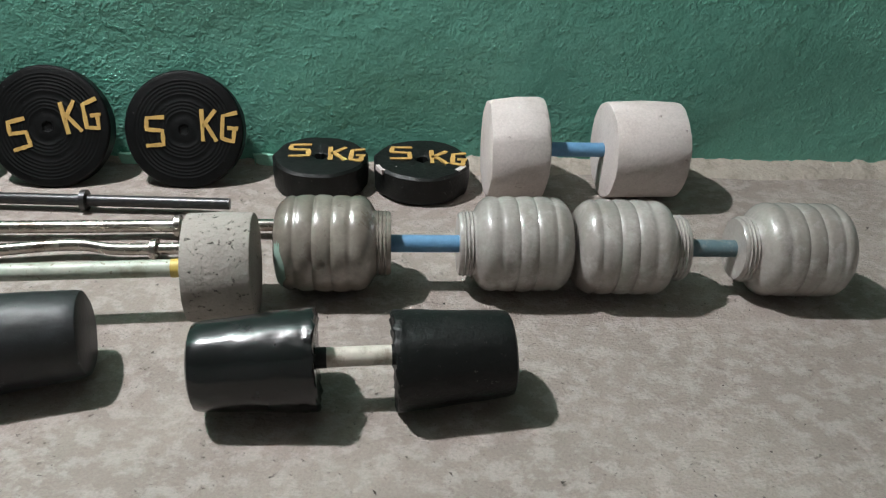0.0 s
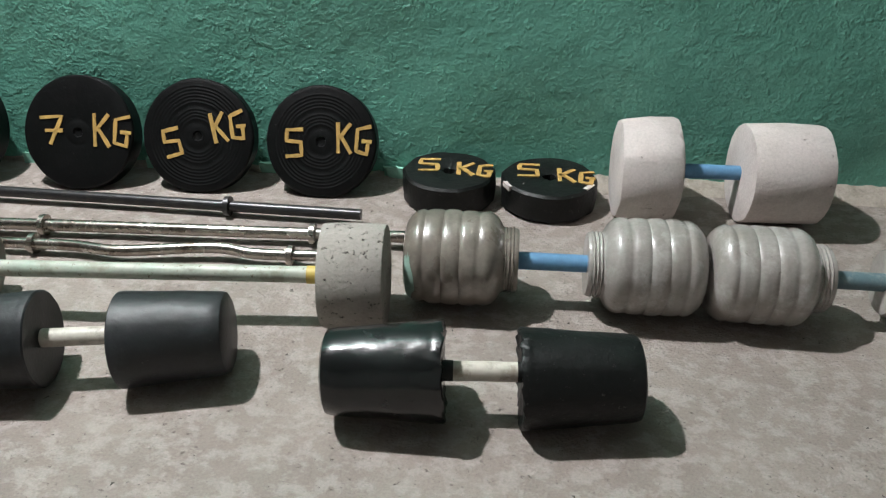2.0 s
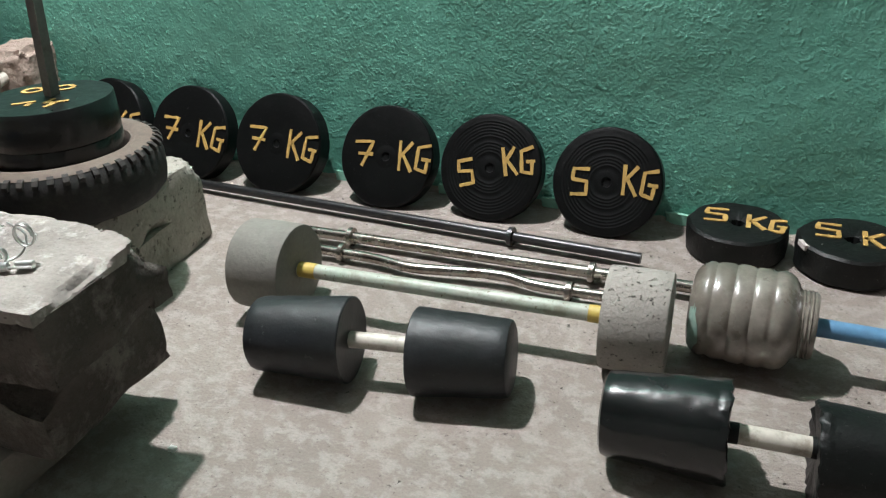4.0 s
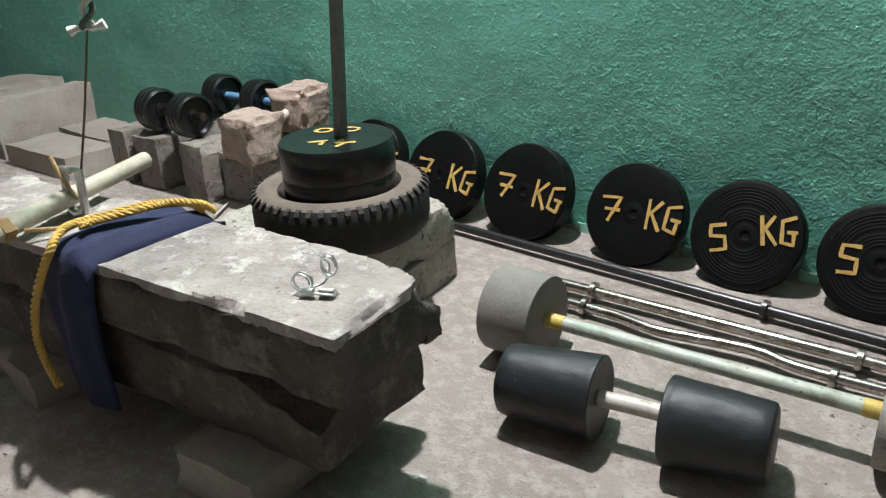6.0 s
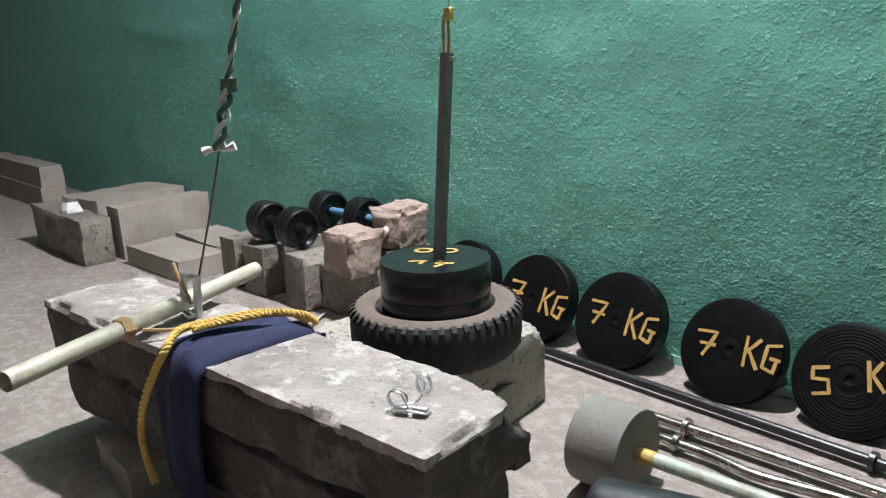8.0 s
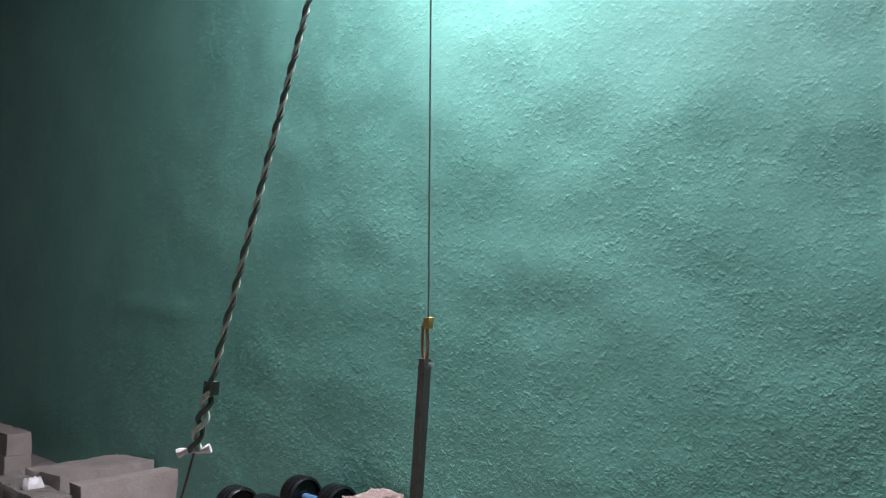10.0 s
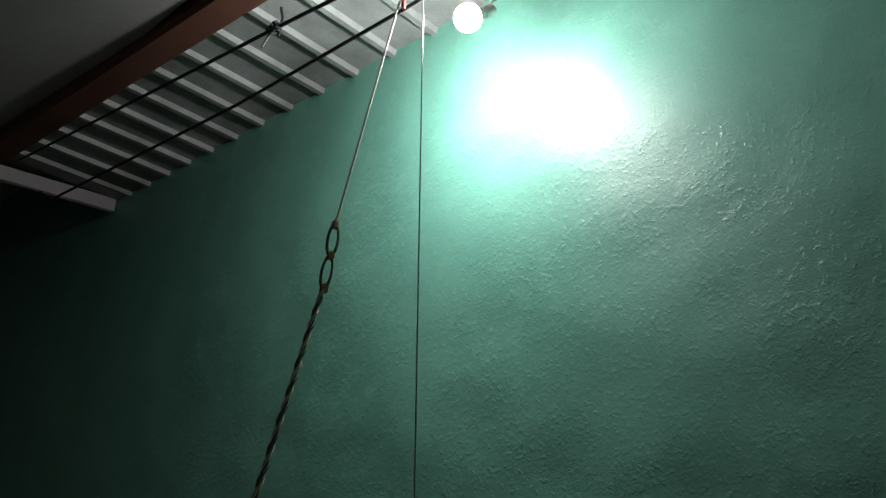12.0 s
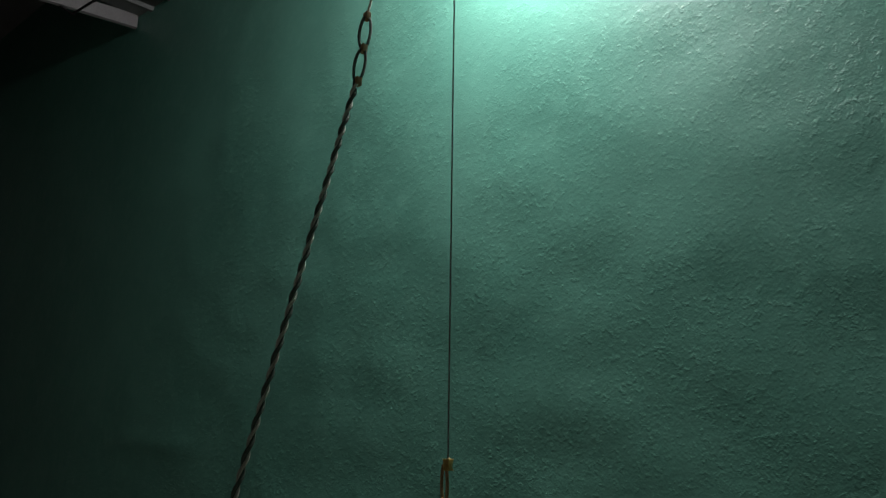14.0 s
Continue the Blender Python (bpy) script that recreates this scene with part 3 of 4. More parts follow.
lying_plate(0.326, 1.643, 0.098, 0.062, -3, True, 12)


# ---- dumbbells cast in plastic jars ----
JAR_R, JAR_L = 0.079, 0.185


def jar_profile():
    p = [(0.0, 0.004), (0.0, 0.05), (0.003, 0.060), (0.008, 0.0675), (0.015, 0.0735)]
    grooves = (0.0215, 0.0335, 0.0625, 0.0915, 0.1195, 0.140)
    for a, b in zip(grooves[1:], grooves[2:-1]):
        if a == 0.0335:
            p += [(0.022, 0.0775), (0.028, 0.078), (0.0315, 0.0765)]
        for k in range(9):
            u = k / 8
            p.append((a + (b - a) * u, JAR_R - 0.0028 * abs(2 * u - 1) ** 3.2))
    p += [(0.123, 0.0772), (0.129, 0.0785), (0.136, 0.0782), (0.143, 0.0755), (0.150, 0.070), (0.155, 0.0625), (0.158, 0.056), (0.160, 0.0545)]
    for k in range(3):
        p += [(0.162 + k * 0.006, 0.0525), (0.164 + k * 0.006, 0.0550), (0.166 + k * 0.006, 0.0525)]
    p += [(0.181, 0.053), (0.185, 0.050), (0.1845, 0.03), (0.1825, 0.004)]
    return p


def jar_dumbbell(x0, x1, y, left, right, bar_mat, label, bar_label, y1=None, seed=0):
    """Two jars, mouths facing each other, on one bar; x0, x1 are the outer ends."""
    y1 = y if y1 is None else y1
    yaw = math.degrees(math.atan2(y1 - y, x1 - x0))
    span = math.hypot(x1 - x0, y1 - y)
    ob = thing("dumbbell", pose(x0, y, JAR_R, 0, 0, yaw), label, "dumbbell", "jar dumbbells")
    part("weight", lathe(jar_profile(), 56, "x", 0.0012, seed + 1), left, ob, "ribbed plastic jar filled with cement", angle=50)
    b = part("weight", lathe(jar_profile(), 56, "x", 0.0012, seed + 2), right, ob, "ribbed plastic jar filled with cement", angle=50)
    b.matrix_basis = pose(span, 0, 0, 0, 0, 180)
    part("handle", tube([(JAR_L - 0.01, 0, 0), (span - JAR_L + 0.01, 0, 0)], 0.0145, 20), bar_mat, ob, bar_label)
    return ob


jar_a = jar_dumbbell(0.076, 0.556, 1.268, M_JAR_BROWN, M_JAR, M_BLUE, "dumbbell of two ribbed cement-filled jars on a blue pipe", "blue painted pipe", seed=20)
smear = bmesh.new()
cells = []
for i in range(9):
    a = i / 8
    row = []
    for k in range(9):
        w = radians(150 + 70 * k / 8 + 10 * noise.noise((i * 0.9, k * 0.7, 3)))
        x0 = 0.004 + 0.016 * a * (0.6 + 0.8 * abs(noise.noise((k * 0.9, 2, 5))))
        r0 = 0.0625 + 0.0145 * min(1.0, (x0 - 0.004) / 0.017) ** 0.6
        row.append(smear.verts.new((x0, (r0 + 0.0012) * math.cos(w), (r0 + 0.0012) * math.sin(w))))
    cells.append(row)
for p, q in zip(cells, cells[1:]):
    for k in range(8):
        smear.faces.new((p[k], q[k], q[k + 1], p[k + 1]))
part("paint_patch", smear, M_MINT, jar_a, "mint paint smear")
jar_dumbbell(0.563, 1.02, 1.262, M_JAR, M_JAR, M_BLUE_WORN, "dumbbell of two ribbed cement-filled jars on a worn pipe", "worn blue-black pipe", y1=1.252, seed=30)


# ---- white plaster dumbbell ----
def wheel_profile(t, r, edge=0.008):
    return [(0, 0.006), (0.0, r * 0.5), (0.001, r - edge), (edge * 0.3, r - edge * 0.3), (edge, r), (t * 0.5, r + 0.001), (t - edge, r), (t - edge * 0.3, r - edge * 0.3), (t, r - edge), (t, r * 0.5), (t - 0.001, 0.006)]


white = thing("dumbbell", pose(0.451, 1.612, 0.099), "chalky white plaster dumbbell with a blue pipe handle", "dumbbell")
part("weight", lathe(wheel_profile(0.119, 0.099, 0.013), 72, "x", 0.0065, 41), M_PLASTER, white, "worn chipped plaster drum")
w2 = part("weight", lathe(wheel_profile(0.150, 0.097, 0.006), 72, "x", 0.0032, 47), M_PLASTER, white, "smooth plaster drum")
w2.matrix_basis = pose(0.243, 0, 0, 0, 0, 2)
part("handle", tube([(0.11, 0, 0), (0.26, 0, 0)], 0.0145, 20), M_BLUE, white, "blue painted pipe")


# ---- cement barbell ----
bar_y0, bar_y1 = 1.150, 1.192
barbell = thing("barbell", pose(-0.708, bar_y0, 0.083, 0, 0, math.degrees(math.atan2(bar_y1 - bar_y0, 0.76))), "short barbell with two cement drums on a pale pipe", "barbell")
wa = part("weight", lathe(wheel_profile(0.106, 0.083, 0.003), 64, "x", 0.0008, 51), M_CEMENT_DARK, barbell, "smooth dark cement drum")
wb = part("weight", lathe(wheel_profile(0.100, 0.083, 0.004), 64, "x", 0.0012, 55), M_CEMENT, barbell, "pitted grey cement drum")
wb.matrix_basis = pose(0.664, 0, 0)
part("pipe", tube([(0.09, 0, 0), (0.68, 0, 0)], 0.0135, 20), M_MINT_PIPE, barbell, "pale green painted pipe")
for x0, x1 in ((0.107, 0.141), (0.638, 0.664)):
    part("tape", tube([(x0, 0, 0), (x1, 0, 0)], 0.0145, 20), M_TAPE, barbell, "yellow tape band")


# ---- tapered black dumbbells ----
def bucket_profile(length, small, big, lip):
    p = [(0.0, 0.004), (0.0, small - 0.008), (0.003, small - 0.002), (0.009, small)]
    p += [(length * k / 28, small + (big - small) * k / 28) for k in range(3, 26)]
    p += [(length - 0.012, big - 0.001), (length - 0.010, big + lip), (length - 0.002, big + lip), (length, big - 0.003), (length - 0.002, 0.6 * big), (length - 0.003, 0.004)]
    return p


def bucket(length, small, big, seed, lumpy):
    """One tapered bucket; thick paint and cement lumps gather towards the mouth."""
    bm = lathe(bucket_profile(length, small, big, -0.0005), 88, "x", 0.0011, seed)
    for v in bm.verts:
        f = max(0.0, v.co.x / length - 0.55) / 0.45
        p = v.co * 1.0 + Vector((seed, 0, 0))
        if lumpy and math.hypot(v.co.y, v.co.z) > 0.6 * big:
            swell = 1 + f * f * (0.04 * max(0.0, noise.noise(p * 115)) + 0.03 * max(0.0, noise.noise(p * 210)) - 0.008)
            v.co.y *= swell
            v.co.z *= swell
            v.co.x += f ** 6 * 0.005 * noise.noise(p * 90)
    return bm


def bucket_dumbbell(a, b, length, small, big, mats, bar_mat, label, bar_label, seed, bar_r=0.0135, lumpy=False, short=0.0):
    """Two tapered buckets on a bar, wide mouths inward; a and b are the outer ends on the floor plan."""
    yaw = math.degrees(math.atan2(b[1] - a[1], b[0] - a[0]))
    span = math.hypot(b[1] - a[1], b[0] - a[0])
    ob = thing("dumbbell", pose(a[0], a[1], big + 0.003, 0, 0, yaw), label, "dumbbell", "bucket dumbbells")
    tilt = math.degrees(math.atan2(big - small, length)) * 0.9
    l = part("weight", bucket(length, small, big, seed, lumpy), mats[0], ob, "tapered black bucket of cement")
    l.matrix_basis = pose(0, 0, -(big - small) * 0.5, 0, -tilt * 0.5, 0)
    r = part("weight", bucket(length - short, small, big, seed + 3, lumpy), mats[1], ob, "tapered black bucket of cement")
    r.matrix_basis = pose(span, 0, -(big - small) * 0.5, 0, tilt * 0.5, 180)
    part("handle", tube([(length - 0.02, 0, 0), (span - length + short + 0.02, 0, 0)], bar_r, 20), bar_mat, ob, bar_label)
    return ob


db = bucket_dumbbell((0.004, 0.972), (0.425, 0.998), 0.16, 0.058, 0.070, (M_WET, M_BLACK), M_WHITE_PIPE, "tapered black dumbbell with a dirty white pipe handle", "dirty white pipe", 61, lumpy=True)
for x0, x1 in ((0.155, 0.172), (0.258, 0.266)):
    part("paint_smear", tube([(x0, 0, 0), (x1, 0, 0)], 0.0142, 20), M_BLACK, db, "black paint on the pipe")
bucket_dumbbell((-0.566, 0.972), (-0.152, 1.045), 0.163, 0.060, 0.070, (M_MATTE, M_MATTE), M_WHITE_PIPE, "dull black tapered dumbbell with a white pipe handle", "dirty white pipe", 67, short=0.01)


# ---- bars on the floor ----
def bar_rod(a, b, r, mat, label, collars, ring_mat, lift):
    yaw = math.degrees(math.atan2(b[1] - a[1], b[0] - a[0]))
    span = math.hypot(b[1] - a[1], b[0] - a[0])
    ob = thing("barbell_bar", pose(a[0], a[1], lift, 0, 0, yaw), label, "bar", "bars on the floor")
    part("rod", tube([(0, 0, 0), (span, 0, 0)], r, 20), mat, ob)
    for c in collars:
        part("collar", lathe([(c - 0.006, r), (c - 0.005, r + 0.009), (c + 0.005, r + 0.009), (c + 0.006, r)], 24), ring_mat, ob)
    return ob


bar_rod((-1.75, 1.58), (-0.047, 1.512), 0.011, M_BLACK_STEEL, "long black steel bar lying along the wall", (0.28, 1.43), M_BLACK_STEEL, 0.02)
bar_rod((-0.80, 1.405), (0.072, 1.43), 0.0115, M_CHROME, "straight chromed steel bar lying on the floor", (0.155, 0.677), M_CHROME, 0.021)
ez = thing("curl_bar", pose(-0.80, 1.338, 0.02), "wavy chromed curl bar lying on the floor", "bar")
ez_line = curve_points([(0, 0, 0), (0.17, 0.002, 0), (0.25, 0.002, 0), (0.33, -0.008, 0), (0.40, 0.002, 0), (0.47, 0.012, 0.002), (0.53, 0.016, 0.002), (0.58, 0.007, 0), (0.64, 0.006, 0), (0.72, 0.01, 0), (0.80, 0.012, 0)])
part("rod", tube(ez_line, 0.0105, 16), M_CHROME, ez)
for c in (0.172, 0.655):
    part("collar", lathe([(c - 0.006, 0.0105), (c - 0.005, 0.0195), (c + 0.005, 0.0195), (c + 0.006, 0.0105)], 24, centre=(0, 0.004, 0)), M_CHROME, ez)


# ---- the bench of concrete slabs ----
def block(name, sx, sy, sz, at, mat, label, category="concrete block", yaw=0, cell=0.03, chip=0.004, seed=0.0, crumble=0.004, tilt=(0, 0), group=""):
    return solid(name, rough_block(sx, sy, sz, cell, chip, seed, crumble=crumble), mat, label, category, pose(*at, *tilt, yaw), group, angle=32)


bench = thing("concrete_slab", pose(-1.098, 0.66, 0.226, 0, 0, 5.5), "long weathered concrete slab with a pale screed, used as bench top", "concrete slab", "bench slabs")


def break_corner(bm, deep):
    """The far corner is broken away on a slanting line, deepest at the top."""
    a, b = Vector((0.548, 0.045)), Vector((0.40, 0.122))
    n = Vector((b.y - a.y, a.x - b.x)).normalized()
    for v in bm.verts:
        d = (Vector((v.co.x, v.co.y)) - a).dot(n) + 0.012 * noise.noise((v.co.x * 30, v.co.y * 30, v.co.z * 40)) + 0.004 * noise.noise((v.co.x * 110, v.co.y * 110, v.co.z * 120))
        k = min(1.0, max(0.0, (v.co.z - 0.045) / 0.045)) if deep else 1.0
        if d > 0:
            v.co.x -= n.x * d * k
            v.co.y -= n.y * d * k
    for v in bm.verts:  # the long far side is set in a little
        if v.co.y > 0.08:
            v.co.y -= 0.012
    return bm


# the body carries the shade of the slab's sides in its dark colour
part("body", break_corner(rough_block(1.088, 0.236, 0.093, 0.0095, 0.003, 71, crumble=0.009), True), M_SLAB_LOW, bench, "dark stained cast concrete, side shade put into its colour", angle=32)
part("screed", break_corner(rough_block(1.09, 0.238, 0.018, 0.0085, 0.002, 71.4, crumble=0.010), False), M_SLAB, bench, "pale worn screed", angle=25).matrix_basis = pose(0, 0, 0.0895)
lower_bm = rough_block(1.035, 0.246, 0.154, 0.0125, 0.005, 75, crumble=0.009)
for v in lower_bm.verts:  # broken upper arris, deepest towards one end; the near corner is split off on a slope
    front = min(1.0, max(0.0, (0.10 - v.co.y) / 0.22))
    v.co.z -= (v.co.z / 0.154) ** 2 * (max(0.0, v.co.x - 0.22) * 0.30 * front ** 1.4 + 0.008 * front * noise.noise((v.co.x * 25, v.co.y * 25, 4)))
    up = min(1.0, max(0.0, (v.co.z - 0.112) / 0.022))
    if v.co.y < -0.07 and up > 0:
        v.co.y += up * (0.034 + 0.024 * noise.noise((v.co.x * 7, 3, 1)) + 0.14 * max(0.0, v.co.x - 0.28))
solid("concrete_slab", lower_bm, M_SLAB_LOW, "dark stained broken-edged concrete slab under the bench top, shade in its colour", "concrete slab", pose(-1.158, 0.692, 0.072, 0, 0, 5.5), "bench slabs", angle=32)
block("concrete_block", 0.18, 0.20, 0.07, (-0.80, 0.63, 0), M_BLOCK_BROWN, "flat concrete block propping the bench", yaw=6, cell=0.014, chip=0.005, seed=78, crumble=0.012, group="bench props")
block("concrete_block", 0.20, 0.19, 0.07, (-1.365, 0.588, 0), M_BLOCK_BROWN, "flat concrete block propping the bench", yaw=-4, cell=0.014, chip=0.005, seed=79, crumble=0.01, group="bench props")

# block under the tyre: two courses
block("concrete_block", 0.46, 0.37, 0.092, (-1.180, 1.14, 0), M_BLOCK, "flat cement block lying on the floor", yaw=9, cell=0.025, chip=0.004, seed=81, group="blocks under the tyre")
block("concrete_block", 0.46, 0.37, 0.095, (-1.180, 1.14, 0.092), M_BLOCK, "flat cement block stacked under the tyre", yaw=9, cell=0.012, chip=0.004, seed=83, crumble=0.014, group="blocks under the tyre")

# ---- tyre, stack of plates, pole ----
TYRE = (-1.066, 1.096, 0.187)
tyre = thing("tyre", pose(*TYRE) @ Matrix.Diagonal((1, 1, 1.1, 1)), "dusty motorcycle tyre lying flat on a cement block", "tyre")
R, T = 0.186, 0.102
carcass = [(0.006, 0.128), (0.0, 0.14), (0.005, 0.166), (0.018, 0.179), (0.038, R - 0.003), (0.064, R - 0.003), (0.084, 0.179), (0.0945, 0.172)]
side = [(0.0950, 0.1725), (0.1, 0.165), (T, 0.150), (T - 0.001, 0.140), (0.096, 0.133), (0.0955, 0.128), (0.088, 0.1255), (0.07, 0.123), (0.016, 0.123), (0.006, 0.128)]


def open_lathe(profile, seg):
    bm = bmesh.new()
    rings = [[bm.verts.new((r * math.cos(2 * math.pi * i / seg), r * math.sin(2 * math.pi * i / seg), a)) for i in range(seg)] for a, r in profile]
    for p, q in zip(rings, rings[1:]):
        for i in range(seg):
            bm.faces.new((p[i], p[(i + 1) % seg], q[(i + 1) % seg], q[i]))
    bmesh.ops.recalc_face_normals(bm, faces=bm.faces)
    return bm


part("carcass", open_lathe(carcass, 96), M_TYRE, tyre, "black rubber tread band")
part("sidewall", open_lathe(side, 96), M_TYRE_WALL, tyre, "brown dusty side wall")
lug_mesh = None
for i in range(46):
    w = 2 * math.pi * i / 46
    if lug_mesh is None:
        lb = bmesh.new()
        shape = [(0.090, 0.1700), (0.0985, 0.1685), (0.0965, 0.1775), (0.090, 0.1838), (0.084, 0.1850), (0.084, 0.180), (0.086, 0.176)]
        sides = [[lb.verts.new((r, s, a)) for a, r in shape] for s in (-0.0052, 0.0052)]
        lb.faces.new(sides[0][::-1])
        lb.faces.new(sides[1])
        for k in range(len(shape)):
            j = (k + 1) % len(shape)
            lb.faces.new((sides[0][k], sides[0][j], sides[1][j], sides[1][k]))
        bmesh.ops.recalc_face_normals(lb, faces=lb.faces)
        lug_mesh = mesh_from("lug", lb, M_LUG, False)
    lug = new("lug", lug_mesh)
    lug.parent = tyre
    lug.matrix_basis = pose(0, 0, 0, 0, 0, math.degrees(w))

STACK = (-1.063, 1.096)
z = 0.187
for k, t in enumerate((0.067, 0.067, 0.069)):
    ob = thing("weight_plate", pose(STACK[0] + 0.002 * k, STACK[1] - 0.001 * k, z), "thick round black plate in a stack inside the tyre", "weight plate", "stacked plates on the pole")
    prof = [(0.0, 0.012), (0.0, 0.1148), (0.002, 0.1158), (t * 0.5, 0.1162), (t - 0.0025, 0.1156), (t - 0.0005, 0.1142), (t - 0.0005, 0.012)]
    part("disc", lathe(prof, 64, "z", 0.001, 90 + k), M_GLOSS, ob)
    if k == 2:
        for mark_at in [("O", -0.035, 0.055, 0.034, 0.03, 0), ("O", 0.02, 0.055, 0.036, 0.03, 0), ("-", -0.03, -0.03, 0.04, 0.02, 10), ("-", -0.02, -0.045, 0.02, 0.02, 80), ("-", 0.012, -0.035, 0.03, 0.02, 70), ("-", 0.03, -0.045, 0.035, 0.02, 5), ("-", 0.02, -0.06, 0.03, 0.02, 60)]:
            stroke = part("painted_mark", lettering([mark_at], 0.0085, 0.001, 5), M_YELLOW, ob, "ochre painted mark")
            stroke.matrix_basis = pose(0, 0, t, 0, 0, 36)
    z += t
POLE_TOP = (-1.048, 1.14, 0.802)
pole = thing("loading_pole", pose(STACK[0], STACK[1], z), "rusty flat steel pole standing in the plate stack", "pole")
top = Vector(POLE_TOP) - Vector((STACK[0], STACK[1], z))
part("shaft", tube([(0, 0, -0.15), top], 0.0135, 4), M_POLE, pole, smooth=False)
part("bolt", tube([top + Vector((-0.02, 0, -0.012)), top + Vector((0.022, 0, -0.012))], 0.005, 8), M_STEEL, pole)
KNOT = Vector((-1.042, 1.144, 0.878))
loop = [top + Vector((0.008 * math.cos(a), 0, 0.035 + 0.04 * math.sin(a))) for a in [2 * math.pi * i / 16 for i in range(16)]]
part("cord_loop", tube(loop, 0.0035, 8, True), M_TWINE, pole, "tan cord loop")

# ---- pulley, cable and pull rope ----
PULLEY = Vector((-1.10, 1.20, 2.80))
pulley = thing("pulley", pose(*PULLEY), "black pulley block tied under the roof rods", "pulley")
part("wheel", lathe([(-0.018, 0.006), (-0.018, 0.055), (-0.008, 0.05), (0.0, 0.042), (0.008, 0.05), (0.018, 0.055), (0.018, 0.006)], 32, "y"), M_DARK, pulley)
for s in (-1, 1):
    cheek = part("cheek", lathe([(-0.003, 0.004), (-0.003, 0.062), (0.003, 0.062), (0.003, 0.004)], 24, "y", 0.006, s), M_DARK, pulley)
    cheek.matrix_basis = pose(0, 0.026 * s, 0.012)
part("hanger", tube(curve_points([(0, 0.02, 0.03), (-0.01, 0, 0.09), (0.01, 0.0, 0.13), (0.0, -0.01, 0.2)]), 0.009, 8), M_DARK, pulley)
part("binding", tube([(0.02 * math.cos(a * 1.1), 0.018 * math.sin(a * 1.1), 0.06 + 0.004 * a) for a in range(14)], 0.007, 8), M_DARK, pulley, "wound black tie")
part("rag", rough_block(0.014, 0.01, 0.05, 0.007, 0.004, 7), material("red_rag", (0.4, 0.06, 0.05), 0.9), pulley, "scrap of red cloth").matrix_basis = pose(-0.042, 0.0, -0.1)

solid("hanging_cable", tube([KNOT, KNOT.lerp(PULLEY + Vector((0.045, 0, 0)), 0.5), PULLEY + Vector((0.045, 0, 0))], 0.0018, 8), M_WIRE, "thin steel cable running from the pole up to the pulley", "cable")
solid("cable_knot", rough_block(0.022, 0.022, 0.028, 0.004, 0.008, 8, crumble=0.004), M_TAPE, "small yellow knot on the cable end", "knot", pose(*(KNOT - Vector((0, 0, 0.014)))))

ROPE_TOP, RING_A, RING_B = PULLEY + Vector((-0.05, 0, -0.03)), Vector((-1.15, 0.99, 1.874)), Vector((-1.14, 0.972, 1.781))
RING_C, KNOT_MID, KNOT_LOW, HOOK = Vector((-1.135, 0.953, 1.691)), Vector((-1.207, 0.743, 0.765)), Vector((-1.221, 0.72, 0.648)), Vector((-1.25, 0.655, 0.385))
pull = thing("pull_rope", pose(0, 0, 0), "twisted dark and pale pull rope hanging from the pulley", "rope")
part("cord", tube([ROPE_TOP, RING_A], 0.003, 8), M_CORD_PALE, pull, "thin pale cord")


def link(a, b, w):
    d = (b - a)
    s = d.cross(Vector((-0.75, 0.6, 0.3))).normalized()
    return [a.lerp(b, 0.5) + d * 0.5 * math.cos(t) + s * w * math.sin(t) for t in [2 * math.pi * i / 20 for i in range(20)]]


part("loop", tube(link(RING_A, RING_B, 0.0125), 0.0038, 8, True), M_CORD, pull)
part("loop", tube(link(RING_B, RING_C, 0.0115), 0.0036, 8, True), M_CORD, pull)
for p in (RING_A, RING_B, RING_C):
    part("knot", rough_block(0.018, 0.016, 0.018, 0.006, 0.005, p.z), M_TWINE, pull).matrix_basis = Matrix.Translation(p - Vector((0, 0, 0.009)))


def twist(a, b, turns, spread, phase):
    d = (b - a).normalized()
    u = d.orthogonal().normalized()
    v = d.cross(u)
    n = turns * 12
    return [a.lerp(b, i / n) + (u * math.cos(2 * math.pi * i / 12 + phase) + v * math.sin(2 * math.pi * i / 12 + phase)) * spread for i in range(n + 1)]


part("strand", tube(twist(RING_C, KNOT_MID, 15, 0.0036, 0), 0.0044, 7), M_CORD, pull, "dark green strand")
part("strand", tube(twist(RING_C, KNOT_MID, 15, 0.0036, math.pi), 0.0037, 7), M_CORD_PALE, pull, "pale strand")
part("strand", tube(twist(KNOT_MID, KNOT_LOW, 2, 0.008, 0), 0.0055, 7), M_CORD, pull, "dark green strand")
part("strand", tube(twist(KNOT_MID, KNOT_LOW, 2, 0.008, math.pi), 0.0055, 7), M_CORD_PALE, pull, "pale strand")
part("knot", rough_block(0.026, 0.02, 0.03, 0.007, 0.007, 3), M_CORD, pull).matrix_basis = Matrix.Translation(KNOT_MID - Vector((0, 0, 0.015)))
for s in (-1, 1):
    part("frayed_end", tube(curve_points([KNOT_LOW, KNOT_LOW + Vector((0.010 * s, 0.013 * s, 0.002)), KNOT_LOW + Vector((0.018 * s, 0.023 * s, 0.006 if s > 0 else -0.002))], 4), [0.003, 0.003, 0.004, 0.005, 0.006, 0.007, 0.008, 0.009, 0.009], 7), M_SCRAP, pull, "frayed white rope end")
part("cord", tube([KNOT_LOW, KNOT_LOW.lerp(HOOK, 0.5) + Vector((0.004, 0, 0)), HOOK], 0.0021, 8), M_RUST, pull, "brown wire")

